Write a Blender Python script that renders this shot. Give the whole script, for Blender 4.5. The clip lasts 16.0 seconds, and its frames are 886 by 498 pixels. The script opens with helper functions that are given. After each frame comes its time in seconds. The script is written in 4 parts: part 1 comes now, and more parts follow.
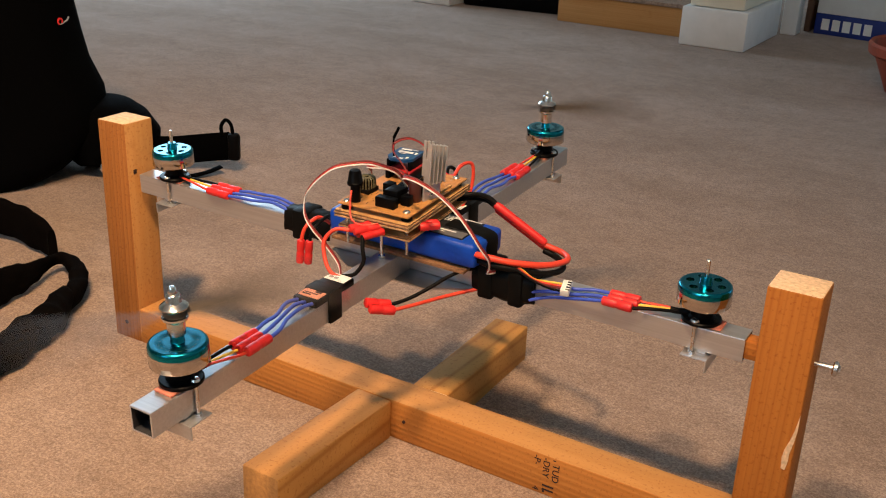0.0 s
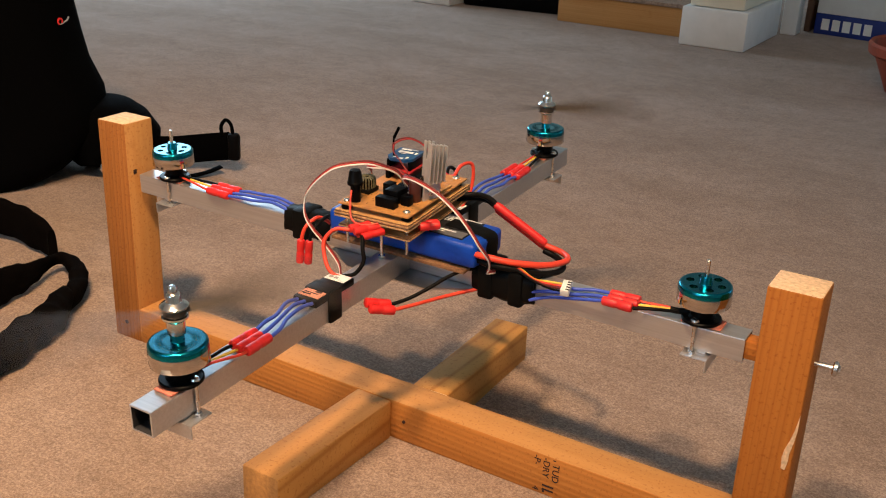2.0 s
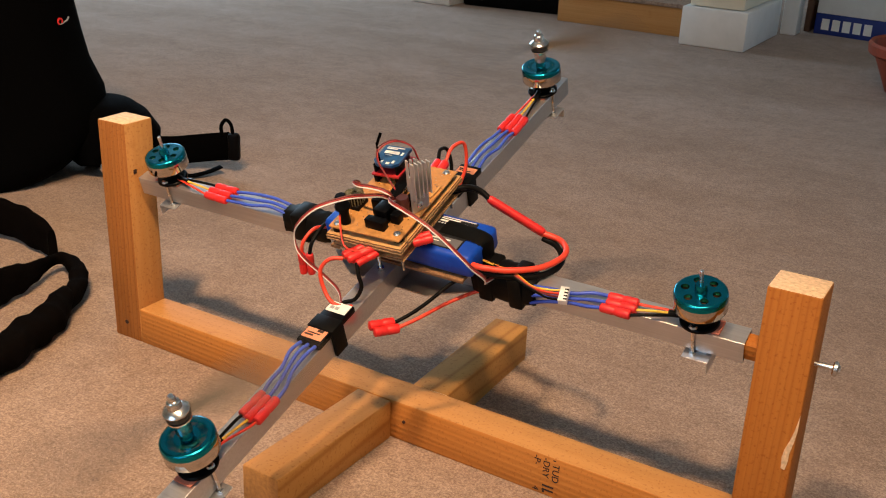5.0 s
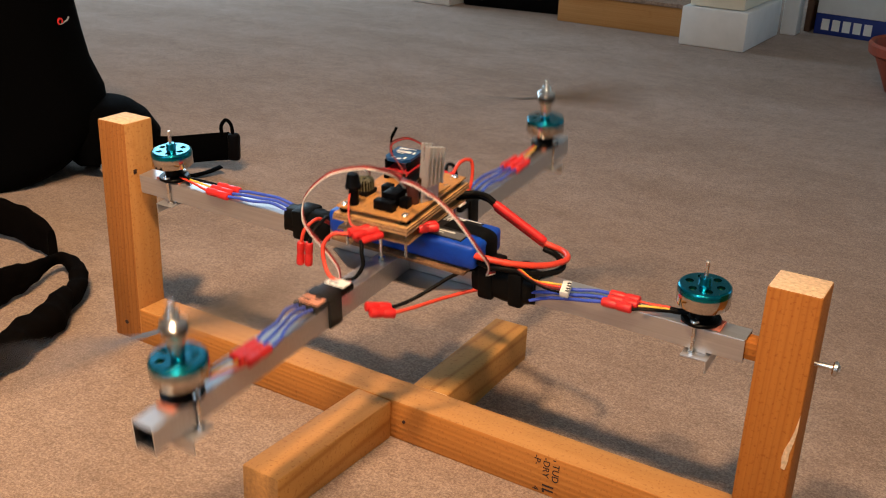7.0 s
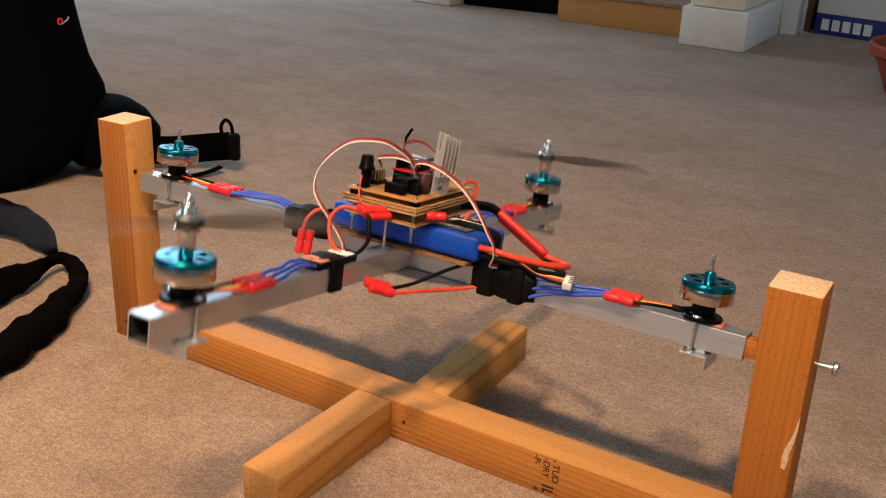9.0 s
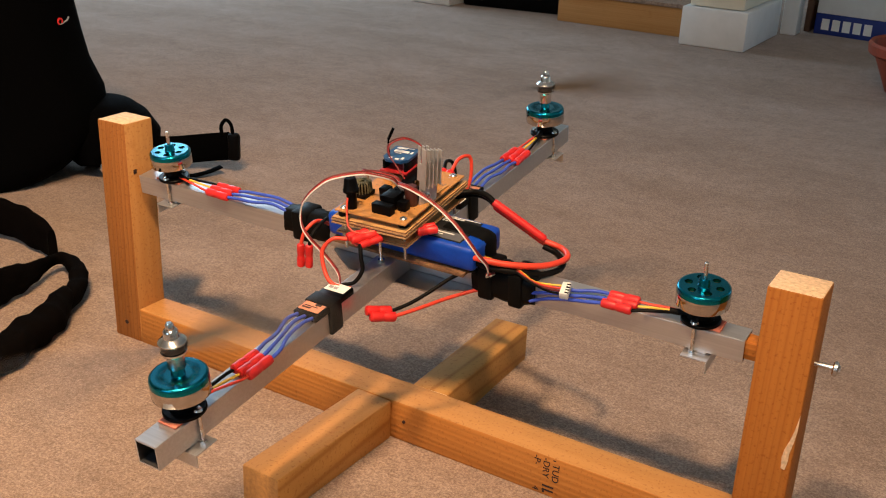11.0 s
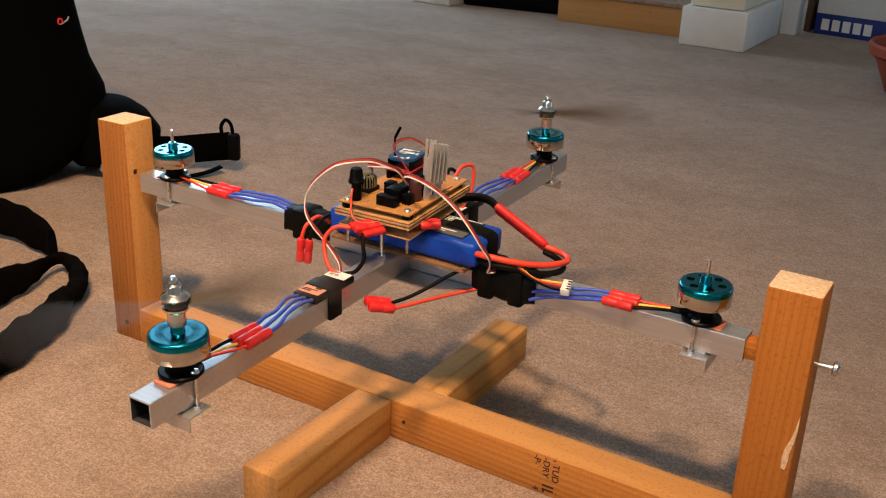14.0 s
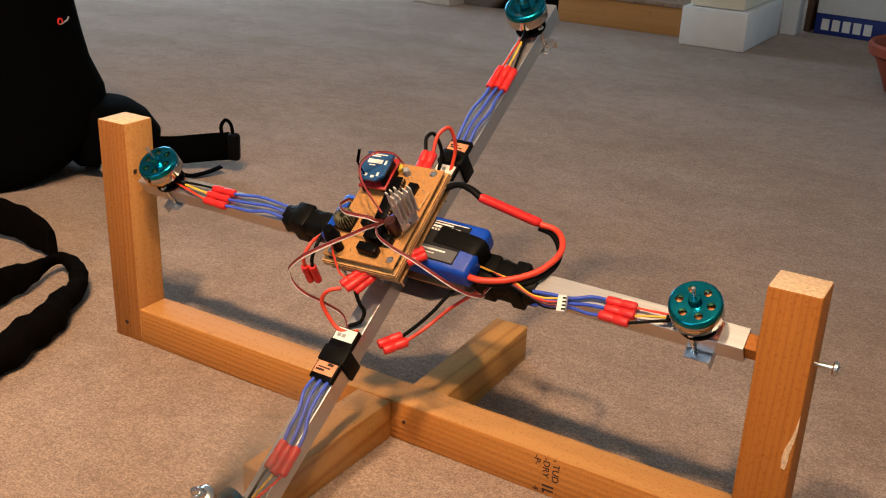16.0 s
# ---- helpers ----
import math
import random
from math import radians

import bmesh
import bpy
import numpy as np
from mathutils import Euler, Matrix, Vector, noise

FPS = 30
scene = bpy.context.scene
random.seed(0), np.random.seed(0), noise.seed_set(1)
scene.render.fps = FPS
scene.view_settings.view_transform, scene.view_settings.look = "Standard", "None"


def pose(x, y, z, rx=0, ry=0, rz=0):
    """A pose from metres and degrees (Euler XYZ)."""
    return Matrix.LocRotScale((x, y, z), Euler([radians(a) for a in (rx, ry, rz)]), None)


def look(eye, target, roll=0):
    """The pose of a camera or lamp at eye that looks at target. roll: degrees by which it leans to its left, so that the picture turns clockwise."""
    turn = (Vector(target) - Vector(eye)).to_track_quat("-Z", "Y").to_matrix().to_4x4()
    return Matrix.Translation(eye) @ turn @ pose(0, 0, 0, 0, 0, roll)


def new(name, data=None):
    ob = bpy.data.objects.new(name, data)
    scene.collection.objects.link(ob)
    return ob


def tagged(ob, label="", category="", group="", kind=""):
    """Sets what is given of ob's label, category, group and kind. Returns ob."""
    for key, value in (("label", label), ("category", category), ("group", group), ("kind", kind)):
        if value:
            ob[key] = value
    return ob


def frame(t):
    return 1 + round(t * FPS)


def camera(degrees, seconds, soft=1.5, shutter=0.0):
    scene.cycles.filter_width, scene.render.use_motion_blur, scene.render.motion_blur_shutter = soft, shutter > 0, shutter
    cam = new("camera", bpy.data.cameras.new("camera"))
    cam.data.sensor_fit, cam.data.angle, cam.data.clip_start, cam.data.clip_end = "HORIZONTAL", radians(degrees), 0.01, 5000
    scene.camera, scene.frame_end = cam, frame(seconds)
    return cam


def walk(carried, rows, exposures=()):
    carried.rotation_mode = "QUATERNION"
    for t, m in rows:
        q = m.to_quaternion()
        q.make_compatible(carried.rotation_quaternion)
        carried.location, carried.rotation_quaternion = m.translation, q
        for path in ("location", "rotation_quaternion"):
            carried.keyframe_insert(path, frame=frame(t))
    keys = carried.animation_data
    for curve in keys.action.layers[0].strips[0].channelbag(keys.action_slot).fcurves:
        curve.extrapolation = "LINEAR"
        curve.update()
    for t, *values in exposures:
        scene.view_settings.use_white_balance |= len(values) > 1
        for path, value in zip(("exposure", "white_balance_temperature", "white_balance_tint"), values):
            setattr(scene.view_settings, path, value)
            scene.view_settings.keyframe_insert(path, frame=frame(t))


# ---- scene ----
cam = camera(46.99, 16.0, soft=1.1, shutter=0.65)
EYE = Vector((0.46014, -0.69406, 0.51801))
WAY = Vector((-0.46715, 0.79971, -0.37714))
STILL = look(EYE, EYE + WAY, 2.63)
walk(cam, [(0.0, STILL), (16.0, STILL)])

# ---- light: a warm lamp above the stand, daylight from a window far to the side ----
scene.view_settings.exposure = 0.0
world = bpy.data.worlds.new("sky")
scene.world = world
world.use_nodes = True
sky = world.node_tree.nodes.new("ShaderNodeTexSky")
sky.sky_type, sky.sun_disc = "NISHITA", False
sky.sun_elevation, sky.sun_rotation = radians(35), radians(-120)
world.node_tree.links.new(sky.outputs[0], world.node_tree.nodes["Background"].inputs[0])
world.node_tree.nodes["Background"].inputs[1].default_value = 0.12


def area_lamp(name, m, watts, colour, sx, sy=None, shape="DISK"):
    data = bpy.data.lights.new(name, "AREA")
    data.energy, data.color, data.shape, data.size = watts, colour, shape, sx
    if sy:
        data.size_y = sy
    ob = new(name, data)
    ob.matrix_world = m
    return ob


for spot, watts in (((0.08, -0.80, 1.72), 13.6), ((0.56, -0.86, 1.74), 12.0)):
    lamp = area_lamp("room_lamp", look(spot, (-0.50, -0.42, 0.0)), watts, (1.0, 0.665, 0.38), 0.11)
    lamp.data.spread = radians(112)
for m, watts, wide, high in ((look((-3.14, 2.3, 1.35), (-0.9, 1.75, 0.0)), 56, 1.6, 1.2), (look((-0.2, -2.54, 1.30), (-0.1, 0.2, 0.3)), 12.5, 1.1, 0.8), (look((2.14, 2.6, 1.0), (0.0, 1.6, 0.3)), 4.0, 1.3, 1.8)):
    area_lamp("window_daylight", m, watts, (0.56, 0.80, 1.0), wide, high, "RECTANGLE")



# ---- materials ----
def material(name, rough=0.6, metal=0.0):
    m = bpy.data.materials.new(name)
    m.use_nodes = True
    b = m.node_tree.nodes["Principled BSDF"]
    b.inputs["Roughness"].default_value, b.inputs["Metallic"].default_value = rough, metal
    return m, m.node_tree, b


def coords(t, space="Object", scale=(1, 1, 1)):
    c = t.nodes.new("ShaderNodeTexCoord")
    mp = t.nodes.new("ShaderNodeMapping")
    mp.inputs["Scale"].default_value = scale
    t.links.new(c.outputs[space], mp.inputs[0])
    return mp.outputs[0]


def noise_of(t, vec, scale, detail=4.0, rough=0.6):
    n = t.nodes.new("ShaderNodeTexNoise")
    n.inputs["Scale"].default_value, n.inputs["Detail"].default_value, n.inputs["Roughness"].default_value = scale, detail, rough
    t.links.new(vec, n.inputs["Vector"])
    return n.outputs["Fac"]


def ramp(t, fac, stops):
    r = t.nodes.new("ShaderNodeValToRGB")
    e = r.color_ramp.elements
    for k, (p, c) in enumerate(stops):
        el = e[k] if k < 2 else e.new(p)
        el.position, el.color = p, (*c, 1)
    t.links.new(fac, r.inputs[0])
    return r.outputs[0]


def mix(t, fac, a, b, mode="MIX"):
    n = t.nodes.new("ShaderNodeMix")
    n.data_type, n.blend_type = "RGBA", mode
    for s, v in ((0, fac), (6, a), (7, b)):
        if isinstance(v, (int, float)):
            n.inputs[s].default_value = v
        elif isinstance(v, tuple):
            n.inputs[s].default_value = (*v, 1)
        else:
            t.links.new(v, n.inputs[s])
    return n.outputs[2]


def bump(t, b, height, strength, distance):
    n = t.nodes.new("ShaderNodeBump")
    n.inputs["Strength"].default_value, n.inputs["Distance"].default_value = strength, distance
    t.links.new(height, n.inputs["Height"])
    t.links.new(n.outputs[0], b.inputs["Normal"])


def plain(name, colour, rough=0.5, metal=0.0, vary=0.12, scale=120.0, relief=0.0):
    """A near-even colour with a little dirt and uneven gloss."""
    m, t, b = material(name, rough, metal)
    v = coords(t)
    n = noise_of(t, v, scale)
    lo = tuple(c * (1 - vary) for c in colour)
    hi = tuple(min(1, c * (1 + vary)) for c in colour)
    t.links.new(ramp(t, n, [(0.3, lo), (0.7, hi)]), b.inputs["Base Color"])
    r = t.nodes.new("ShaderNodeMapRange")
    r.inputs[3].default_value, r.inputs[4].default_value = max(0.05, rough - 0.1), min(1, rough + 0.12)
    t.links.new(noise_of(t, v, scale * 0.3, 3), r.inputs[0])
    t.links.new(r.outputs[0], b.inputs["Roughness"])
    if relief:
        bump(t, b, n, 0.6, relief)
    return m


def carpet_material():
    m, t, b = material("beige_cut_pile_carpet", 0.95)
    v = coords(t)
    fine = noise_of(t, v, 420, 3, 0.8)
    tuft = noise_of(t, v, 150, 3, 0.65)
    clump = noise_of(t, v, 34, 3, 0.6)
    broad = noise_of(t, v, 7, 5, 0.65)
    trodden = noise_of(t, coords(t, "Object", (1.0, 2.2, 1.0)), 2.3, 4, 0.6)
    a = ramp(t, fine, [(0.34, (0.255, 0.178, 0.142)), (0.5, (0.405, 0.296, 0.238)), (0.66, (0.55, 0.435, 0.365))])
    c = ramp(t, tuft, [(0.34, (0.74, 0.73, 0.73)), (0.6, (1, 1, 1))])
    k = ramp(t, clump, [(0.35, (0.86, 0.85, 0.85)), (0.62, (1, 1, 1))])
    d = ramp(t, broad, [(0.36, (0.86, 0.84, 0.82)), (0.62, (0.98, 0.98, 0.98))])
    w = ramp(t, trodden, [(0.36, (0.86, 0.84, 0.81)), (0.60, (1.0, 1.0, 1.0))])
    col = mix(t, 1.0, mix(t, 1.0, mix(t, 1.0, mix(t, 1.0, a, c, "MULTIPLY"), k, "MULTIPLY"), d, "MULTIPLY"), w, "MULTIPLY")
    t.links.new(col, b.inputs["Base Color"])
    b.inputs["Sheen Weight"].default_value = 0.10
    b.inputs["Sheen Roughness"].default_value = 0.6
    b.inputs["Specular IOR Level"].default_value = 0.05
    bump(t, b, tuft, 0.6, 0.0025)
    return m


def timber_material(name, dark, mid, light, seed, fine=150.0, lines=0.09):
    """Softwood, grain along the local x axis."""
    m, t, b = material(name, 0.68)
    b.inputs["Specular IOR Level"].default_value = 0.25
    c = t.nodes.new("ShaderNodeTexCoord")
    mp = t.nodes.new("ShaderNodeMapping")
    mp.inputs["Scale"].default_value = (3.0, fine, fine)
    mp.inputs["Location"].default_value = (seed, seed * 2, seed * 0.7)
    t.links.new(c.outputs["Object"], mp.inputs[0])
    g = noise_of(t, mp.outputs[0], 1.6, 3, 0.55)
    w = t.nodes.new("ShaderNodeTexWave")
    w.bands_direction = "DIAGONAL"
    w.inputs["Scale"].default_value, w.inputs["Distortion"].default_value = 0.75, 5.0
    w.inputs["Detail"].default_value, w.inputs["Detail Scale"].default_value = 2, 0.5
    t.links.new(mp.outputs[0], w.inputs["Vector"])
    base = ramp(t, g, [(0.25, mid), (0.75, light)])
    col = mix(t, ramp(t, w.outputs["Fac"], [(0.5, (0, 0, 0)), (0.85, (lines * 0.25,) * 3), (1.0, (lines,) * 3)]), base, dark)
    v = coords(t)
    spots = noise_of(t, v, 26, 5, 0.7)
    col = mix(t, ramp(t, spots, [(0.62, (0, 0, 0)), (0.78, (0.5, 0.5, 0.5))]), col, dark)
    specks = noise_of(t, v, 330, 2, 0.5)
    col = mix(t, ramp(t, specks, [(0.57, (0, 0, 0)), (0.70, (0.5, 0.5, 0.5))]), col, dark)
    t.links.new(col, b.inputs["Base Color"])
    add = t.nodes.new("ShaderNodeMath")
    t.links.new(w.outputs["Fac"] if lines > 0.03 else specks, add.inputs[0])
    t.links.new(g, add.inputs[1])
    bump(t, b, add.outputs[0], 0.25, 0.0008 if lines > 0.03 else 0.0005)
    return m


def metal_material(name, colour, rough, along=(8, 400, 400), metal=1.0):
    """Brushed or turned metal with fine scratches."""
    m, t, b = material(name, rough, metal)
    n = noise_of(t, coords(t, "Object", along), 1.0, 4, 0.7)
    t.links.new(ramp(t, n, [(0.3, tuple(c * 0.82 for c in colour)), (0.7, colour)]), b.inputs["Base Color"])
    r = t.nodes.new("ShaderNodeMapRange")
    r.inputs[3].default_value, r.inputs[4].default_value = max(0.04, rough - 0.1), rough + 0.12
    t.links.new(n, r.inputs[0])
    t.links.new(r.outputs[0], b.inputs["Roughness"])
    return m


def matt(name, colour):
    """Woven cloth with hardly any gloss."""
    m = plain(name, colour, 0.9, vary=0.3, scale=700, relief=0.0004)
    m.node_tree.nodes["Principled BSDF"].inputs["Specular IOR Level"].default_value = 0.02
    return m


M = {
    "carpet": carpet_material(),
    "timber": timber_material("orange_fir_stud", (0.27, 0.080, 0.014), (0.45, 0.168, 0.034), (0.51, 0.205, 0.047), 0.0, 150.0, 0.07),
    # paler, more even grain for one long face of a stud
    "timber_pale_face": timber_material("paler_fir_stud_face", (0.30, 0.115, 0.030), (0.48, 0.222, 0.064), (0.54, 0.268, 0.088), 2.3, 90.0, 0.025),
    # darker brown than the other studs, for the left post
    "timber_deep": timber_material("deep_brown_fir_stud", (0.17, 0.046, 0.008), (0.285, 0.100, 0.021), (0.36, 0.138, 0.032), 4.4, 150.0, 0.30),
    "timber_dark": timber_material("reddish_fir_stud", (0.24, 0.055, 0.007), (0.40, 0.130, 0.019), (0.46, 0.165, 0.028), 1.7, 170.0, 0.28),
    "timber_pale": timber_material("pale_fir_stud", (0.31, 0.115, 0.022), (0.48, 0.225, 0.055), (0.55, 0.290, 0.088), 3.1, 42.0, 0.6),
    "end_grain": plain("sawn_end_grain", (0.72, 0.50, 0.31), 0.8, vary=0.25, scale=300),
    # darker end grain, for the end of the front foot
    "end_grain_dark": plain("darker_end_grain", (0.46, 0.215, 0.062), 0.8, vary=0.2, scale=260),
    "aluminium": metal_material("mill_aluminium", (0.58, 0.58, 0.60), 0.36, metal=0.80),
    # near-black bore: the shade inside the tubes is put into its colour
    "shaded_bore": plain("dull_shaded_bore", (0.02, 0.02, 0.024), 0.7),
    "sheet": metal_material("dull_sheet_aluminium", (0.42, 0.43, 0.46), 0.38, (60, 60, 60)),
    "ply_dark": plain("dark_ply_layer", (0.22, 0.11, 0.05), 0.85, vary=0.4, scale=500),
    "door_wood": plain("dark_brown_wood", (0.09, 0.04, 0.018), 0.5, vary=0.3, scale=30),
    "coil_wire": plain("enamelled_wire", (0.13, 0.12, 0.07), 0.35, vary=0.4, scale=400),
    "fin_metal": metal_material("pale_fin_aluminium", (0.70, 0.69, 0.68), 0.34, (60, 60, 60), 0.6),
    "label_mid": plain("charcoal_label", (0.11, 0.11, 0.12), 0.4),
    "cap_brown": plain("dark_brown_sleeve", (0.055, 0.014, 0.010), 0.3),
    "steel": metal_material("zinc_steel", (0.72, 0.72, 0.72), 0.25, (60, 60, 60)),
    "turned": metal_material("turned_aluminium", (0.74, 0.73, 0.72), 0.20, (30, 30, 500)),
    "teal": metal_material("teal_anodised_aluminium", (0.008, 0.25, 0.35), 0.22, (40, 40, 200)),
    "bell_ring": metal_material("nickel_bell_ring", (0.56, 0.53, 0.50), 0.06, (20, 20, 400)),
    "copper": metal_material("copper_windings", (0.80, 0.33, 0.14), 0.4, (200, 200, 200)),
    "black_plastic": plain("black_plastic", (0.0025, 0.0025, 0.003), 0.34),
    "black_tape": plain("black_tape", (0.004, 0.004, 0.004), 0.45, scale=60, relief=0.0008),
    "black_wire": plain("black_silicone", (0.006, 0.0055, 0.0055), 0.45),
    "fabric": matt("black_nylon", (0.0012, 0.0012, 0.0014)),
    "strap_cloth": matt("worn_black_webbing", (0.0026, 0.0020, 0.0018)),
    "red_plug": plain("red_plastic_plug", (0.66, 0.020, 0.020), 0.42),
    "red_wire": plain("red_silicone", (0.75, 0.055, 0.025), 0.45),
    "blue_wire": plain("blue_silicone", (0.045, 0.095, 0.56), 0.45),
    "yellow_wire": plain("yellow_silicone", (0.80, 0.52, 0.06), 0.5),
    "dull_red_wire": plain("dull_red_wire", (0.40, 0.03, 0.03), 0.5),
    "white_wire": plain("white_wire", (0.78, 0.74, 0.70), 0.5),
    "brown_wire": plain("dark_red_wire", (0.16, 0.022, 0.02), 0.5),
    "white_plastic": plain("white_plastic", (0.80, 0.79, 0.76), 0.45),
    "blue_wrap": plain("blue_shrink_wrap", (0.003, 0.056, 0.44), 0.4, vary=0.2, scale=40, relief=0.002),
    "label_dark": plain("dark_foil_label", (0.02, 0.02, 0.022), 0.3),
    "label_grey": plain("grey_label", (0.30, 0.31, 0.33), 0.45),
    "label_orange": plain("orange_label", (0.78, 0.30, 0.16), 0.5),
    "label_white": plain("white_label", (0.80, 0.80, 0.78), 0.5),
    "ink": plain("dark_ink", (0.035, 0.014, 0.009), 0.8),
    "ply_face": timber_material("plywood_face", (0.34, 0.15, 0.05), (0.50, 0.27, 0.10), (0.58, 0.34, 0.14), 5.0),
    "ply_edge": plain("plywood_edge", (0.42, 0.25, 0.13), 0.8, vary=0.4, scale=500),
    "perfboard": plain("tan_circuit_board", (0.46, 0.215, 0.062), 0.5, vary=0.15, scale=260),
    "blue_board": plain("blue_circuit_board", (0.012, 0.07, 0.20), 0.35, vary=0.25, scale=300),
    "red_board": plain("red_circuit_board", (0.40, 0.015, 0.02), 0.4),
    "pink_pad": plain("pink_rubber_pad", (0.62, 0.20, 0.13), 0.7),
    "wall_paint": plain("cream_wall_paint", (0.74, 0.70, 0.58), 0.8, vary=0.04, scale=8),
    "white_paint": plain("white_gloss_paint", (0.72, 0.72, 0.72), 0.4, vary=0.05, scale=20),
    "ceiling_paint": plain("white_ceiling_paint", (0.80, 0.79, 0.77), 0.9, vary=0.03, scale=6),
    "stained_board": timber_material("stained_board", (0.32, 0.14, 0.04), (0.44, 0.22, 0.075), (0.50, 0.27, 0.10), 9.0),
    "card_white": plain("white_carton", (0.78, 0.78, 0.77), 0.6, vary=0.05, scale=20),
    "card_blue": plain("blue_carton_print", (0.012, 0.03, 0.20), 0.5, vary=0.1, scale=30),
    "terracotta": plain("terracotta", (0.25, 0.034, 0.007), 0.7, vary=0.25, scale=60),
    "soil": plain("potting_soil", (0.03, 0.02, 0.013), 0.95, vary=0.4, scale=200, relief=0.004),
    "prop": plain("grey_propeller_plastic", (0.050, 0.036, 0.026), 0.6),
}
M["blue_wrap"].node_tree.nodes["Principled BSDF"].inputs["Specular IOR Level"].default_value = 0.3
for key in ("black_plastic", "black_tape", "black_wire", "label_dark"):
    M[key].node_tree.nodes["Principled BSDF"].inputs["Specular IOR Level"].default_value = 0.07

# ---- mesh helpers ----
def mesh_of(name, bm, mats, smooth=None):
    bmesh.ops.recalc_face_normals(bm, faces=bm.faces)
    me = bpy.data.meshes.new(name)
    bm.to_mesh(me)
    bm.free()
    for k in (mats if isinstance(mats, (list, tuple)) else [mats]):
        me.materials.append(M[k])
    if smooth:
        me.shade_smooth()
        me.set_sharp_from_angle(angle=radians(smooth))
    return me


def part(name, bm, mats, parent=None, label="", smooth=35, at=None):
    ob = new(name, mesh_of(name, bm, mats, smooth))
    ob.parent = parent
    if at is not None:
        ob.matrix_basis = at
    return tagged(ob, label)


def thing(name, label, category, m=None, group="", kind=""):
    ob = new(name)
    ob.empty_display_size = 0.02
    if m is not None:
        ob.matrix_basis = m
    return tagged(ob, label, category, group, kind)


def box(bm, lo, hi, bev=0.0, mat=0, m=None):
    """A bevelled block between two corners."""
    r = bmesh.ops.create_cube(bm, size=1.0)
    vs = r["verts"]
    for v in vs:
        v.co = Vector([(lo[k] + hi[k]) / 2 + v.co[k] * (hi[k] - lo[k]) for k in range(3)])
    fs = {f for v in vs for f in v.link_faces}
    if bev:
        es = list({e for v in vs for e in v.link_edges})
        r = bmesh.ops.bevel(bm, geom=es, offset=bev, segments=2, affect="EDGES", profile=0.5)
        vs = list({v for f in r["faces"] for v in f.verts} | {v for v in vs if v.is_valid})
        fs = {f for v in vs for f in v.link_faces}
    for f in fs:
        f.material_index = mat
    if m is not None:
        bmesh.ops.transform(bm, matrix=m, verts=vs)
    return vs


def lathe(bm, profile, n=32, m=None, mat=0, cap=True):
    """Turns (radius, height) points about z. Radius 0 closes the form."""
    rings = []
    for r, z in profile:
        if r < 1e-6:
            rings.append([bm.verts.new((0, 0, z))])
        else:
            rings.append([bm.verts.new((r * math.cos(2 * math.pi * k / n), r * math.sin(2 * math.pi * k / n), z)) for k in range(n)])
    for a, b in zip(rings, rings[1:]):
        for k in range(n):
            q = [a[k % len(a)], a[(k + 1) % len(a)], b[(k + 1) % len(b)], b[k % len(b)]]
            q = list(dict.fromkeys(q))
            if len(q) > 2:
                bm.faces.new(q).material_index = mat
    if cap:
        for ring in (rings[0], rings[-1]):
            if len(ring) > 1:
                bm.faces.new(ring).material_index = mat
    vs = [v for ring in rings for v in ring]
    if m is not None:
        bmesh.ops.transform(bm, matrix=m, verts=vs)
    return vs


def spline(points, steps=8):
    """A smooth line through the points."""
    p = [Vector(q) for q in points]
    p = [2 * p[0] - p[1]] + p + [2 * p[-1] - p[-2]]
    out = []
    for i in range(1, len(p) - 2):
        a, b, c, d = p[i - 1:i + 3]
        for k in range(steps):
            t = k / steps
            out.append(0.5 * (2 * b + (c - a) * t + (2 * a - 5 * b + 4 * c - d) * t * t + (3 * b - a - 3 * c + d) * t ** 3))
    return out + [p[-2]]


def sweep(bm, points, radius, n=8, steps=8, flat=None, mat=0, up=(0, 0, 1)):
    """A cable along the points; flat=(half width, half thickness) makes a strap."""
    line = spline(points, steps) if steps > 1 else [Vector(q) for q in points]
    side = None
    rings = []
    for k, q in enumerate(line):
        d = (line[min(k + 1, len(line) - 1)] - line[max(k - 1, 0)]).normalized()
        if side is None:
            u = Vector(up)
            if abs(u.dot(d)) > 0.95:
                u = Vector((1, 0, 0))
            side = d.cross(u).normalized()
        side = (side - d * side.dot(d)).normalized()
        top = side.cross(d)
        rx, ry = flat if flat else (radius, radius)
        rings.append([bm.verts.new(q + side * rx * math.cos(2 * math.pi * j / n) + top * ry * math.sin(2 * math.pi * j / n)) for j in range(n)])
    for a, b in zip(rings, rings[1:]):
        for j in range(n):
            bm.faces.new((a[j], a[(j + 1) % n], b[(j + 1) % n], b[j])).material_index = mat
    for ring in (rings[0], rings[-1]):
        bm.faces.new(ring).material_index = mat
    return rings


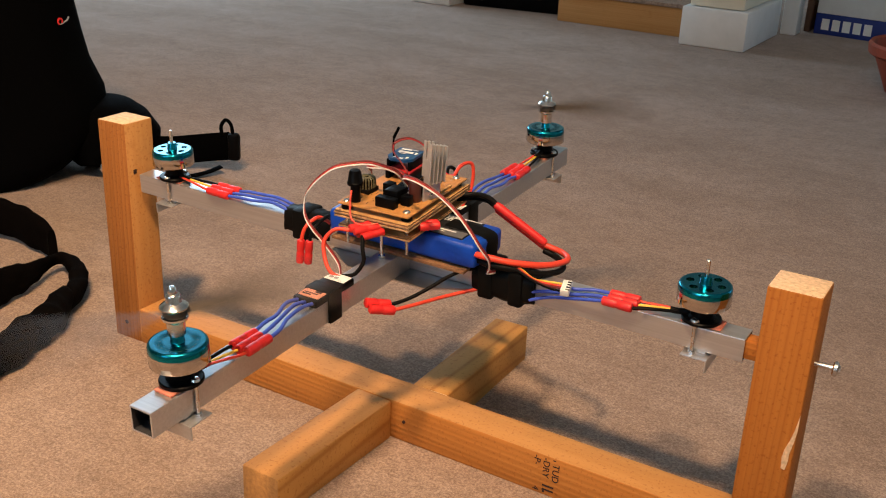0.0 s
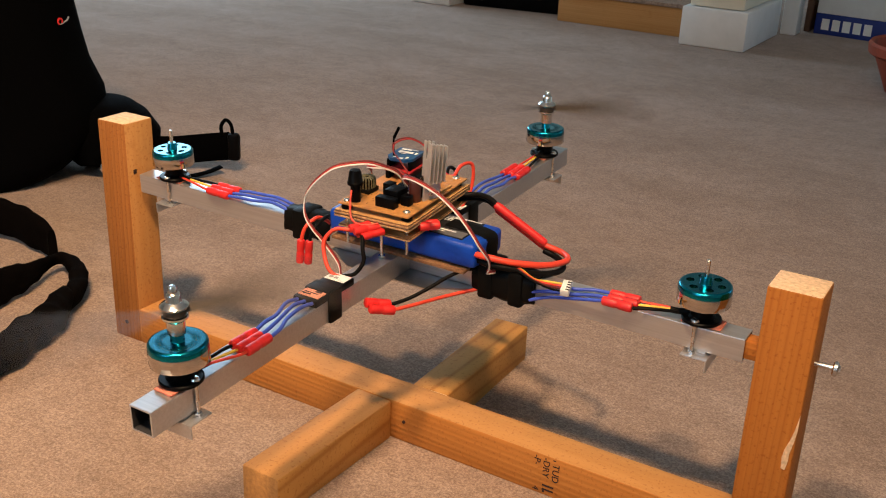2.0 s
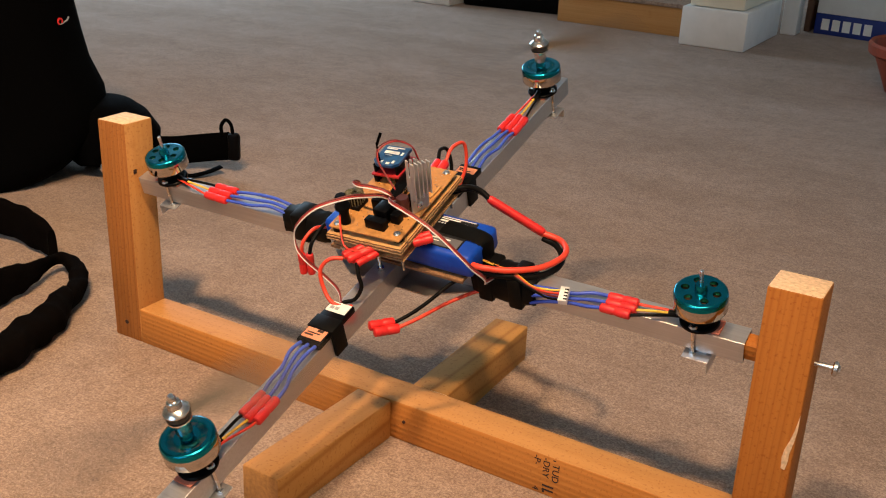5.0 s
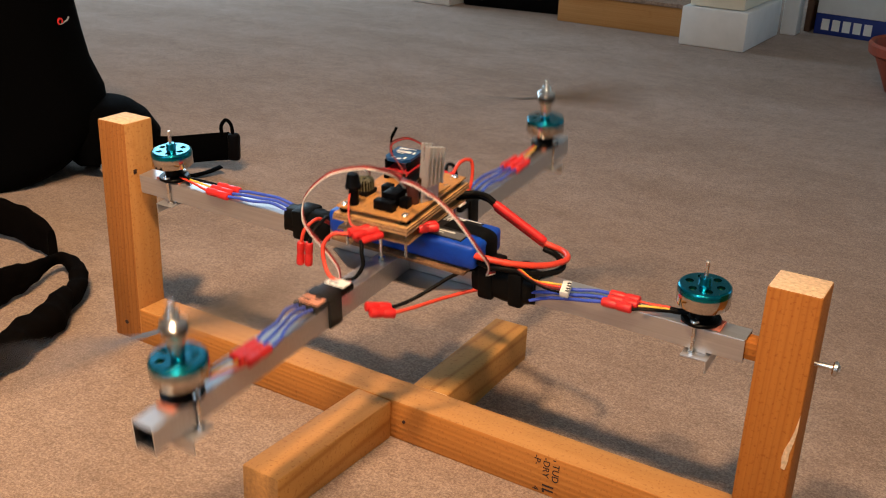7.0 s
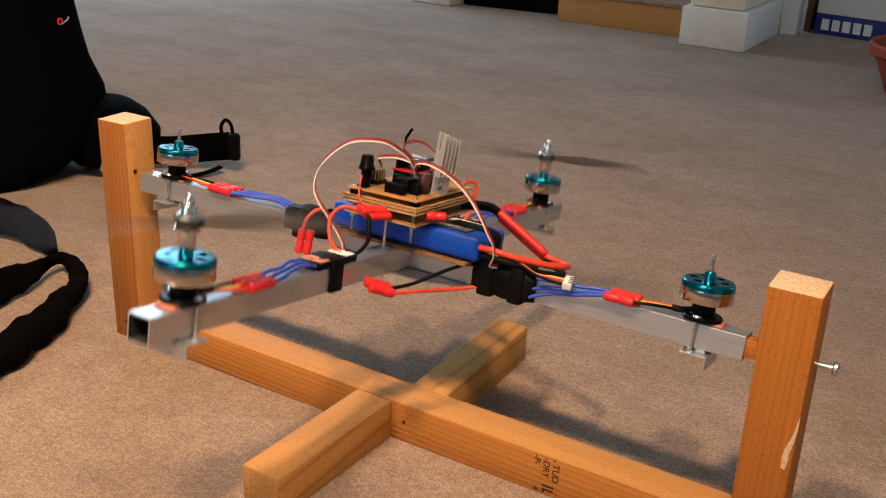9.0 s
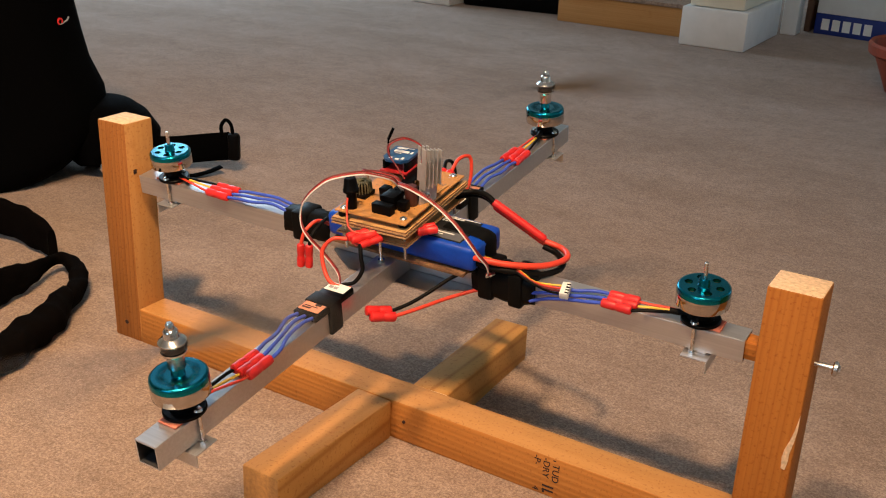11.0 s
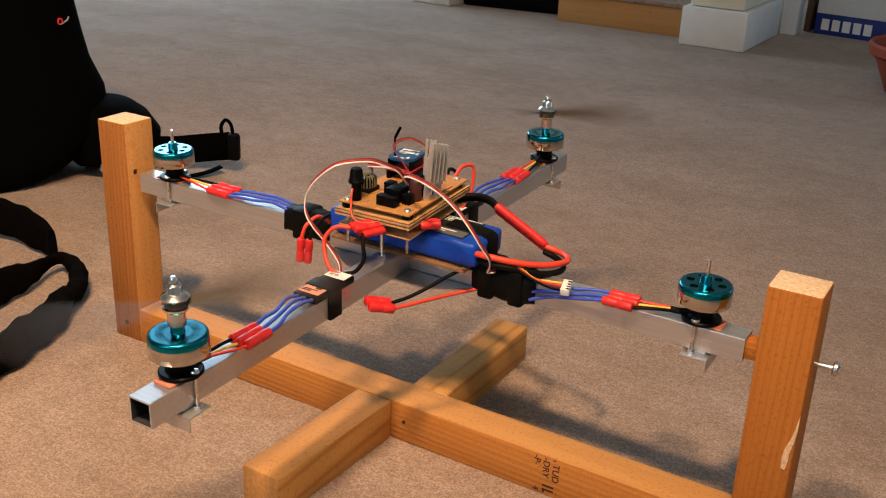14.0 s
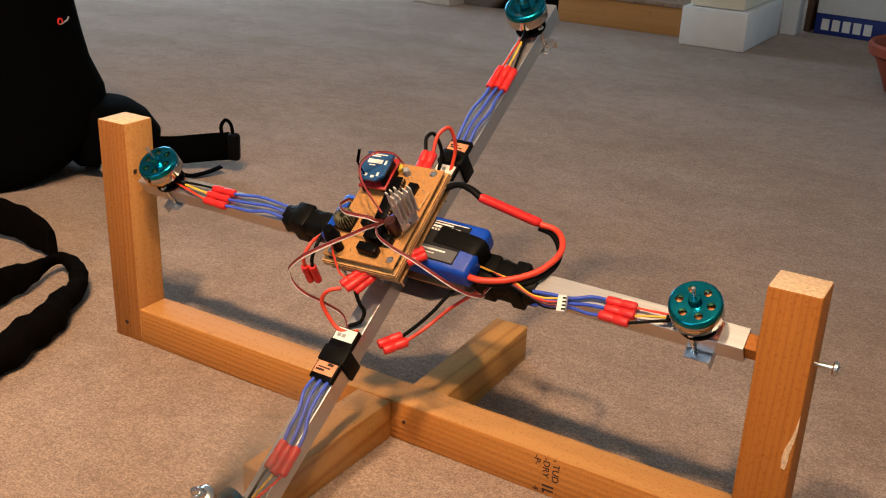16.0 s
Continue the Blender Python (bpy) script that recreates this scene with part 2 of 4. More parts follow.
def band(bm, rows, n=16, steps=8):
    """A strap on edge along (x, y, z, half thickness, half height) rows."""
    line = spline(rows, steps)
    rings = []
    for k, q in enumerate(line):
        d = (line[min(k + 1, len(line) - 1)] - line[max(k - 1, 0)]).to_3d()
        side = Vector((d.y, -d.x, 0)).normalized()
        ring = []
        for j in range(n):
            c, h = math.cos(2 * math.pi * j / n), math.sin(2 * math.pi * j / n)
            fat = (abs(c) ** 3 + abs(h) ** 3) ** (-1 / 3)
            ring.append(bm.verts.new(q.to_3d() + side * q[3] * c * fat + Vector((0, 0, q[4] * h * fat))))
        rings.append(ring)
    for a, b in zip(rings, rings[1:]):
        for j in range(n):
            bm.faces.new((a[j], a[(j + 1) % n], b[(j + 1) % n], b[j]))
    bm.faces.new(rings[0])
    bm.faces.new(rings[-1])


def crumple(bm, amount, scale=40.0):
    """Uneven, hand-worn surface."""
    for v in bm.verts:
        v.co += amount * noise.noise_vector(v.co * scale)
        v.co.z = max(v.co.z, 0.001)


def cable(name, points, radius, mat, parent, label="", n=8, steps=8, flat=None):
    bm = bmesh.new()
    sweep(bm, points, radius, n, steps, flat)
    return part(name, bm, mat, parent, label, smooth=60)


def tube_bm(length_lo, length_hi, size, wall, axis="x"):
    """A square tube, open at both ends."""
    bm = bmesh.new()
    h, i = size / 2, size / 2 - wall
    loops = []
    for x, r in ((length_lo, h), (length_hi, h), (length_hi, i), (length_lo, i)):
        loops.append([bm.verts.new((x, y * r, z * r)) for y, z in ((-1, -1), (1, -1), (1, 1), (-1, 1))])
    for k in range(4):
        a, b = loops[k], loops[(k + 1) % 4]
        for j in range(4):
            bm.faces.new((a[j], a[(j + 1) % 4], b[(j + 1) % 4], b[j])).material_index = 1 if k == 2 else 0
    long = [e for e in bm.edges if abs((e.verts[0].co - e.verts[1].co).x) > 0.5 * (length_hi - length_lo) and abs(e.verts[0].co.y) > i + 1e-5]
    bmesh.ops.bevel(bm, geom=long, offset=0.0006, segments=2, affect="EDGES", profile=0.5)
    if axis == "y":
        bmesh.ops.rotate(bm, matrix=Matrix.Rotation(radians(90), 3, "Z"), verts=bm.verts)
    return bm


# ---- the room ----
def room():
    bm = bmesh.new()
    box(bm, (-3.25, -2.65, -0.1), (2.25, 4.25, 0.0))
    tagged(part("floor", bm, "carpet", smooth=None), "beige cut-pile carpet with fine speckled tufts", "carpet", kind="structure")
    bm = bmesh.new()
    box(bm, (-3.25, -2.65, 2.4), (2.25, 4.25, 2.5))
    tagged(part("ceiling", bm, "ceiling_paint", smooth=None), "plain white painted ceiling", "ceiling", kind="structure")
    for name, lo, hi in (("wall_north", (-3.25, 4.15, 0), (2.25, 4.25, 2.4)),):
        bm = bmesh.new()
        box(bm, lo, hi)
        tagged(part(name, bm, "wall_paint", smooth=None), "plain cream painted wall", "wall", kind="structure")
    bm = bmesh.new()
    for lo, hi in (((-3.25, -2.65, 0), (-1.0, -2.55, 2.4)), ((0.6, -2.65, 0), (2.25, -2.55, 2.4)), ((-1.0, -2.65, 0), (0.6, -2.55, 0.75)), ((-1.0, -2.65, 1.85), (0.6, -2.55, 2.4))):
        box(bm, lo, hi)
    tagged(part("wall_south", bm, "wall_paint", smooth=None), "cream painted wall with a window opening", "wall", kind="structure")
    bm = bmesh.new()
    for lo, hi in (((2.15, -2.55, 0), (2.25, 1.9, 2.4)), ((2.15, 3.3, 0), (2.25, 4.15, 2.4)), ((2.15, 1.9, 2.0), (2.25, 3.3, 2.4))):
        box(bm, lo, hi)
    tagged(part("wall_east", bm, "wall_paint", smooth=None), "cream painted wall with a glazed door opening", "wall", kind="structure")
    # the west wall has a window opening
    bm = bmesh.new()
    for lo, hi in (((-3.25, -2.55, 0), (-3.15, 1.4, 2.4)), ((-3.25, 3.2, 0), (-3.15, 4.15, 2.4)), ((-3.25, 1.4, 0), (-3.15, 3.2, 0.7)), ((-3.25, 1.4, 2.0), (-3.15, 3.2, 2.4))):
        box(bm, lo, hi)
    tagged(part("wall_west", bm, "wall_paint", smooth=None), "cream painted wall with a window opening", "wall", kind="structure")
    # the end of a partition with a tall white plinth, by the step
    bm = bmesh.new()
    box(bm, (-0.430, 2.125, 0.108), (-0.278, 2.46, 2.4), 0.004)
    tagged(part("wall_pier", bm, "wall_paint"), "cream painted end of a partition wall", "wall", kind="structure")
    bm = bmesh.new()
    box(bm, (-0.446, 2.110, 0), (-0.262, 2.475, 0.106), 0.004)
    tagged(part("baseboard", bm, "white_paint"), "white painted block plinth round the wall end", "baseboard", kind="structure")
    # the step beside it
    bm = bmesh.new()
    box(bm, (-0.87, 2.215, 0), (-0.448, 2.24, 0.082), 0.002)
    box(bm, (-0.87, 2.205, 0.082), (-0.448, 2.6, 0.094), 0.003, 1)
    tagged(part("step", bm, ["stained_board", "carpet"]), "low step with a stained wooden riser", "step", kind="structure")
    bm = bmesh.new()
    box(bm, (-0.262, 2.50, 0), (-0.215, 2.56, 2.0), 0.004)
    tagged(part("trim", bm, "white_paint"), "white painted door casing", "door casing", kind="structure")


room()


# ---- the test stand ----
def timber(name, lo, hi, parent, mat="timber", m=None, label="", pale_face=None, end="end_grain", pale_side=-1):
    """A sawn stud along local x with pale end grain."""
    bm = bmesh.new()
    box(bm, lo, hi, 0.0014)
    bm.normal_update()
    for f in bm.faces:
        if abs(f.normal.x) > 0.9:
            f.material_index = 1
        elif pale_face and f.normal.z * pale_side > 0.9:
            f.material_index = 2
    # worn, uneven edges
    for v in bm.verts:
        v.co += 0.0004 * noise.noise_vector(v.co * 90)
    return part(name, bm, [mat, end] + ([pale_face] if pale_face else []), parent, label, smooth=50, at=m)


W, D, H = 0.038, 0.0366, 0.0393


def stand():
    st = thing("test_stand", "softwood test stand of sawn studs standing on the carpet", "stand", pose(0, 0, 0))
    timber("base_beam", (-0.3025, -D / 2, 0.0), (0.3288, D / 2, H), st, pale_face="timber_pale_face", pale_side=1)
    up = Matrix.Rotation(radians(-90), 4, "Y")
    for name, x, lean, top in (("left_post", -0.3216, -0.40, 0.2396), ("right_post", 0.348, -0.34, 0.2371)):
        m = pose(x, 0, 0, 0, lean, 0) @ up
        timber("post", (0.0, -D / 2, -W / 2), (top, D / 2, W / 2), st, "timber_dark" if x > 0 else "timber_deep", m, "", None if x > 0 else "timber_pale_face")
    timber("front_foot", (0.0, -W / 2, 0), (0.1535, W / 2, H - 0.0004), st, "timber_pale", pose(0.0, -D / 2 - 0.0003, 0, 0, 0, -90 - 1.9), pale_face="timber_pale_face", end="end_grain_dark", pale_side=1)
    timber("rear_foot", (0.0, -W / 2, 0), (0.1725, W / 2, H - 0.0006), st, "timber_pale", pose(0.037, D / 2 + 0.0003, 0, 0, 0, 90 + 1.5))
    return st


stand_ob = stand()


# ---- the quadcopter: its own space has the long tube along x, pivot at the origin ----
PIVOT_Y, PIVOT_Z = -0.0016, 0.1806
XC, S = 0.0193, 0.01905
TOP, SINK = 0.0084, 0.0084 - S / 2
BOT = TOP - S
quad = thing("quadcopter", "home-made quadcopter of square aluminium tube with teal motors", "quadcopter", pose(0, PIVOT_Y, PIVOT_Z, 2.8))
part("long_tube", tube_bm(-0.2948, 0.3177, S, 0.0013), ["aluminium", "shaded_bore"], quad, "square aluminium tube", smooth=None, at=pose(0, 0, SINK))
part("arm", tube_bm(-0.3077, -S / 2 - 0.0002, S, 0.0013, "y"), ["aluminium", "shaded_bore"], quad, at=pose(XC, 0, SINK), smooth=None)
part("arm", tube_bm(S / 2 + 0.0002, 0.3077, S, 0.0013, "y"), ["aluminium", "shaded_bore"], quad, at=pose(XC, 0, SINK), smooth=None)
for x0, x1 in ((-0.2956, -0.285), (0.312, 0.3325)):
    bm = bmesh.new()
    box(bm, (x0, -0.0070, SINK - 0.0070), (x1, 0.0070, SINK + 0.0070), 0.0008)
    part("end_plug", bm, "timber_dark", quad, "wooden plug in the tube end")


def gusset():
    """The sheet plate under the crossing, with its screws."""
    bm = bmesh.new()
    ring = [(-0.052, -0.012), (-0.02, -0.034), (0.058, -0.034), (0.092, -0.014), (0.092, 0.014), (0.058, 0.04), (-0.02, 0.04), (-0.052, 0.012)]
    lo = [bm.verts.new((x, y, BOT - 0.0016)) for x, y in ring]
    hi = [bm.verts.new((x, y, BOT - 0.0002)) for x, y in ring]
    bm.faces.new(lo)
    bm.faces.new(hi)
    for k in range(8):
        j = (k + 1) % 8
        bm.faces.new((lo[k], lo[j], hi[j], hi[k]))
    plate = part("gusset_plate", bm, "sheet", quad, "thin aluminium plate under the crossing", smooth=None)
    for x, y in ((-0.036, 0.0), (-0.004, 0.0), (0.0155, -0.03), (0.035, 0.0), (0.068, 0.0), (0.023, 0.03)):
        bm = bmesh.new()
        lathe(bm, [(0.0, -0.0185), (0.0012, -0.018), (0.0014, -0.0125), (0.0026, -0.0122), (0.0026, -0.0101), (0.0, -0.0101)], 10)
        part("screw", bm, "steel", plate, at=pose(x, y, BOT + 0.0084))


gusset()


def holed_disc(bm, r_in, r_out, z, count, hole_at, hole_r, mat):
    """A flat ring with round holes through it."""
    half = math.pi / count
    for s in range(count):
        mid = 2 * math.pi * s / count
        corners = [(r_in, -half), (r_in, half), (r_out, -half), (r_out, half)]
        extra = [math.atan2(r * math.sin(a), r * math.cos(a) - hole_at) for r, a in corners]
        angles = sorted([2 * math.pi * k / 24 - math.pi + 0.05 for k in range(24)] + extra)
        outer, inner = [], []
        for a in angles:
            lo_d, hi_d = 0.0, 2 * r_out
            for _ in range(30):
                d = (lo_d + hi_d) / 2
                x, y = hole_at + d * math.cos(a), d * math.sin(a)
                inside = r_in < math.hypot(x, y) < r_out and abs(math.atan2(y, x)) < half
                lo_d, hi_d = (d, hi_d) if inside else (lo_d, d)
            pts = []
            for d in (lo_d, hole_r):
                x, y = hole_at + d * math.cos(a), d * math.sin(a)
                pts.append((x * math.cos(mid) - y * math.sin(mid), x * math.sin(mid) + y * math.cos(mid)))
            outer.append(bm.verts.new((*pts[0], z)))
            inner.append((bm.verts.new((*pts[1], z)), bm.verts.new((*pts[1], z - 0.003))))
        n = len(angles)
        for k in range(n):
            j = (k + 1) % n
            bm.faces.new((outer[k], outer[j], inner[j][0], inner[k][0])).material_index = mat
            bm.faces.new((inner[k][0], inner[j][0], inner[j][1], inner[k][1])).material_index = mat


def motor(x, y, turn, driven):
    """One outrunner with its mount; driven motors carry a propeller."""
    bm = bmesh.new()
    lathe(bm, [(0.0, 0.0126), (0.0100, 0.0126), (0.0104, 0.0140), (0.0088, 0.0152), (0.0088, 0.0225), (0.0100, 0.0255), (0.0, 0.0255)], 28)
    mo = part("motor", bm, "black_plastic", quad, "teal and nickel brushless motor", at=pose(x, y, 0, 0, 0, turn))
    bm = bmesh.new()
    holed_disc(bm, 0.0050, 0.0177, 0.0405, 6, 0.0119, 0.0031, 0)
    lathe(bm, [(0.0177, 0.0405), (0.0188, 0.0402), (0.0195, 0.0393), (0.0198, 0.0380), (0.0198, 0.0352)], 48, cap=False)
    lathe(bm, [(0.0050, 0.0405), (0.0046, 0.0412), (0.0044, 0.0462), (0.0038, 0.0470), (0.0, 0.0470)], 24, cap=False)
    lathe(bm, [(0.0198, 0.0352), (0.0199, 0.0348), (0.0199, 0.0258), (0.0194, 0.0252), (0.0186, 0.0252), (0.0184, 0.0261), (0.0184, 0.0385)], 48, mat=1, cap=False)
    bell = part("bell", bm, ["teal", "bell_ring"], mo, "teal anodised top over a bright metal ring", smooth=40)
    bm = bmesh.new()
    for k in range(12):
        a = 2 * math.pi * k / 12
        box(bm, (0.0085, -0.0025, 0.0256), (0.0176, 0.0025, 0.0362), 0.0012, m=Matrix.Rotation(a, 4, "Z"))
    part("stator", bm, "copper", mo, "copper-wound stator")
    bm = bmesh.new()
    lathe(bm, [(0.0, 0.0104), (0.0144, 0.0104), (0.0150, 0.0110), (0.0150, 0.0128), (0.0142, 0.0136), (0.0, 0.0138)], 36)
    part("mount_flange", bm, "black_plastic", mo, "black round mounting flange")
    bm = bmesh.new()
    box(bm, (-0.0130, -0.0078, 0.0086), (0.0175, 0.0078, 0.0103), 0.0005)
    part("pad", bm, "pink_pad", mo, "pink rubber pad")
    bm = bmesh.new()
    box(bm, (-0.0080, -0.0170, -0.0145), (0.0125, 0.0170, -0.0133), 0.0003)
    box(bm, (0.0113, -0.0170, -0.0240), (0.0125, 0.0170, -0.0146), 0.0003)
    box(bm, (-0.0050, -0.0080, -0.0134), (0.0090, 0.0080, BOT - 0.0002), 0.0006)
    part("clamp_plate", bm, "aluminium", mo, "small aluminium angle clamp", smooth=None)
    for side in (-1, 1):
        bm = bmesh.new()
        lathe(bm, [(0.0, -0.0162), (0.0014, -0.0160), (0.0014, 0.0128), (0.0032, 0.0128), (0.0034, 0.0140), (0.0026, 0.0153), (0.0, 0.0156)], 12)
        lathe(bm, [(0.0014, -0.0132), (0.0029, -0.0132), (0.0029, -0.0114), (0.0014, -0.0114)], 6, cap=False)
        part("bolt", bm, "steel", mo, at=pose(-0.001, 0.0113 * side, 0))
    if driven:
        bm = bmesh.new()
        lathe(bm, [(0.0, 0.0455), (0.0054, 0.0455), (0.0060, 0.0460), (0.0060, 0.0548), (0.0064, 0.0560), (0.0084, 0.0570), (0.0087, 0.0576), (0.0086, 0.0588), (0.0030, 0.0590),
                   (0.0030, 0.0645), (0.0092, 0.0647), (0.0095, 0.0652), (0.0094, 0.0660), (0.0078, 0.0676), (0.0052, 0.0688), (0.0050, 0.0692), (0.0050, 0.0732), (0.0042, 0.0746), (0.0030, 0.0752), (0.0028, 0.0784), (0.0018, 0.0797), (0.0, 0.0798)], 32)
        part("prop_adapter", bm, "turned", mo, "turned aluminium propeller adapter and nut")
        bm = bmesh.new()
        lathe(bm, [(0.0031, 0.0592), (0.0072, 0.0592), (0.0076, 0.0600), (0.0076, 0.0636), (0.0072, 0.0644), (0.0031, 0.0644)], 20, cap=False)
        for sgn in (0.0, math.pi):
            rot = Matrix.Rotation(sgn, 4, "Z")
            rows = []
            for k in range(9):
                r = 0.006 + 0.106 * k / 8
                chord = (0.0055, 0.0082, 0.0108, 0.0122, 0.0118, 0.0106, 0.0090, 0.0070, 0.0036)[k]
                pitch = radians(34 - 24 * k / 8)
                th = 0.0014 - 0.0009 * k / 8
                pts = [(-chord, 0), (-0.3 * chord, th), (0.5 * chord, 0.7 * th), (chord, 0), (0.3 * chord, -0.5 * th), (-0.5 * chord, -0.6 * th)]
                rows.append([bm.verts.new(rot @ Vector((r, c * math.cos(pitch) - h * math.sin(pitch), 0.0618 + c * math.sin(pitch) * 0.6 + h))) for c, h in pts])
            for a, b in zip(rows, rows[1:]):
                for j in range(6):
                    bm.faces.new((a[j], a[(j + 1) % 6], b[(j + 1) % 6], b[j]))
            bm.faces.new(rows[0])
            bm.faces.new(rows[-1])
        prop = part("propeller", bm, "prop", mo, "two-bladed dark grey propeller, spinning")
        return bell, prop
    bm = bmesh.new()
    lathe(bm, [(0.0, 0.0465), (0.0016, 0.0465), (0.0016, 0.0590), (0.0011, 0.0596), (0.0, 0.0596)], 14)
    part("shaft", bm, "steel", mo, "plain steel shaft")


MX = {"right": (0.2814, 0.0, 0), "left": (-0.2552, 0.0, 180), "front": (XC, -0.2706, -90), "back": (0.0182, 0.2706, 90)}
SPIN = []
for key, (x, y, turn) in MX.items():
    made = motor(x, y, turn, key in ("front", "back"))
    if made:
        SPIN += made


# ---- bullet connectors and the leads between motors and speed controllers ----
def bullet(a, b, parent, r=0.0038, name="bullet_connector", label="red bullet connector sleeve", ribs=0):
    a, b = Vector(a), Vector(b)
    d = b - a
    n = d.length
    bm = bmesh.new()
    rows = [(0.0, 0.0), (r * 0.72, 0.0), (r * 0.95, n * 0.03)]
    if ribs:
        rows += [(r * (1.0 if k % 2 else 0.93), n * (0.06 + 0.88 * k / (2 * ribs))) for k in range(2 * ribs + 1)]
    else:
        rows += [(r, n * 0.1), (r, n * 0.42), (r * 0.9, n * 0.47), (r * 0.9, n * 0.53), (r, n * 0.58), (r, n * 0.9)]
    lathe(bm, rows + [(r * 0.95, n * 0.97), (r * 0.72, n), (0.0, n)], 14)
    bmesh.ops.transform(bm, matrix=Matrix.Translation(a) @ d.to_track_quat("Z", "Y").to_matrix().to_4x4(), verts=bm.verts)
    return part(name, bm, "red_plug", parent, label)


def arm_leads(outward, plug_lo, plug_hi, lanes, motor_at, esc_end, esc_lanes, z=0.0127, esc_z=None):
    """Three leads along an arm. outward: the axis of the arm; lanes: offsets across it."""
    def at(u, v, h):
        return (u, v, h) if outward == "x" else (v, u, h)
    colours = (("red_wire", "lead"), ("yellow_wire", "lead"), ("black_wire", "lead"))
    for k, lane in enumerate(lanes):
        jog = (0.0, 0.0012, -0.0008)[k] * (1 if plug_hi > plug_lo else -1)
        bullet(at(plug_lo + jog, lane + 0.0006 * (k - 1), z), at(plug_hi + jog, lane, z + 0.0004), quad)
        mu, mv = motor_at
        s = 1 if mu > plug_hi else -1
        cable("motor_lead", [at(plug_hi + jog - s * 0.001, lane, z), at(plug_hi + s * 0.006, lane * 0.85 + mv * 0.15, z + 0.0006 * k), at(mu - s * 0.023, mv + (lane - mv) * 0.4, z + 0.0012), at(mu - s * 0.012, mv + (lane - mv) * 0.2, z + 0.001), at(mu - s * 0.004, mv + (lane - mv) * 0.1, z + 0.003)], 0.0011 + 0.0002 * (k == 2), colours[k][0], quad, n=6)
        e = esc_lanes[k]
        span = esc_end - plug_lo
        cable("esc_lead", [at(plug_lo + jog + s * 0.001, lane, z), at(plug_lo + span * 0.2, lane * 0.9 + e * 0.1, (z + 0.001 + 0.0006 * k) if esc_z is None else 0.85 * z + 0.15 * esc_z[k]), at(plug_lo + span * 0.45, lane * 0.5 + e * 0.5 + 0.002 * (k - 1), (z + 0.0018) if esc_z is None else 0.6 * z + 0.4 * esc_z[k]), at(plug_lo + span * 0.75, e * 0.85 + lane * 0.15, (z + 0.0030) if esc_z is None else 0.4 * z + 0.6 * esc_z[k]), at(esc_end + (0.002 if span > 0 else -0.002), e, (z - 0.0008) if esc_z is None else esc_z[k])], 0.0015, "blue_wire", quad, "blue silicone lead", n=8)
    # sleeve that gathers the leads at the motor
    mu, mv = motor_at
    s = 1 if mu > plug_hi else -1
    lane = lanes[1]
    cable("lead_sleeve", [at(mu - s * 0.023, mv + (lane - mv) * 0.42, z + 0.0012), at(mu - s * 0.016, mv + (lane - mv) * 0.25, z + 0.001), at(mu - s * 0.006, mv, z + 0.003)], 0.0026, "black_wire", quad, n=8)


arm_leads("y", -0.1985, -0.2235, (0.0340, 0.0268, 0.0196), (-0.2706, XC), -0.1412, (0.0265, 0.0195, 0.0125))
arm_leads("y", 0.1855, 0.2130, (0.0140, 0.0212, 0.0284), (0.2706, 0.0182), 0.1182, (0.0125, 0.0190, 0.0260))
arm_leads("x", -0.1735, -0.2000, (-0.0120, -0.0046, 0.0028), (-0.2552, 0.0), -0.1085, (-0.0070, -0.0010, 0.0050))
arm_leads("x", 0.2095, 0.2340, (-0.0015, -0.0090, -0.0165), (0.2814, 0.0), 0.1480, (-0.0105, -0.0125, -0.0135), esc_z=(0.0095, 0.0010, -0.0060))


def esc_open(y0, y1, inner):
    """A speed controller strapped on an arm; inner: the sign of the way to the hub."""
    x0, x1 = XC - 0.0112, XC + 0.0108
    bm = bmesh.new()
    box(bm, (x0, y0, TOP + 0.0002), (x1, y1, TOP + 0.0062), 0.0012)
    esc = part("speed_controller", bm, "black_plastic", quad, "black speed controller with orange and white labels")
    mid = (y0 + y1) / 2
    bm = bmesh.new()
    box(bm, (XC - 0.0125, mid - 0.0075 - inner * 0.001, BOT - 0.0007), (XC + 0.0123, mid + 0.0075 - inner * 0.001, TOP + 0.0070), 0.0012)
    part("tape_band", bm, "black_tape", esc, "black tape band")
    yi, yo = (y1, y0) if inner > 0 else (y0, y1)
    for name, mat, a, b, label in (("white_label", "label_white", yi - inner * 0.0125, yi - inner * 0.0012, "white label"), ("orange_label", "label_orange", yo + inner * 0.0045, yo + inner * 0.0155, "orange printed label")):
        bm = bmesh.new()
        box(bm, (x0 + 0.0015, min(a, b), TOP + 0.0061), (x1 - 0.0015, max(a, b), TOP + 0.0066), 0.0001)
        part(name, bm, mat, esc, label, smooth=None)
    bm = bmesh.new()
    for k, (u, v, w) in enumerate(((0.003, 0.011, 0.0018), (0.004, 0.016, 0.0012), (0.0115, 0.017, 0.0026))):
        ya = yo + inner * (0.007 + 0.0028 * k)
        box(bm, (x0 + u, min(ya, ya + inner * w), TOP + 0.0066), (x0 + v, max(ya, ya + inner * w), TOP + 0.0068))
    tagged(part("print", bm, "ink", esc, "dark print bars", smooth=None), kind="stuff")
    bm = bmesh.new()
    ya = yi - inner * 0.008
    for u, v in ((0.004, 0.0075), (0.0085, 0.012)):
        box(bm, (x0 + u, ya - 0.0016, TOP + 0.0066), (x0 + v, ya + 0.0016, TOP + 0.0068))
    tagged(part("print", bm, "label_grey", esc, "grey print bars", smooth=None), kind="stuff")
    return esc


esc_open(-0.1416, -0.0920, 1)
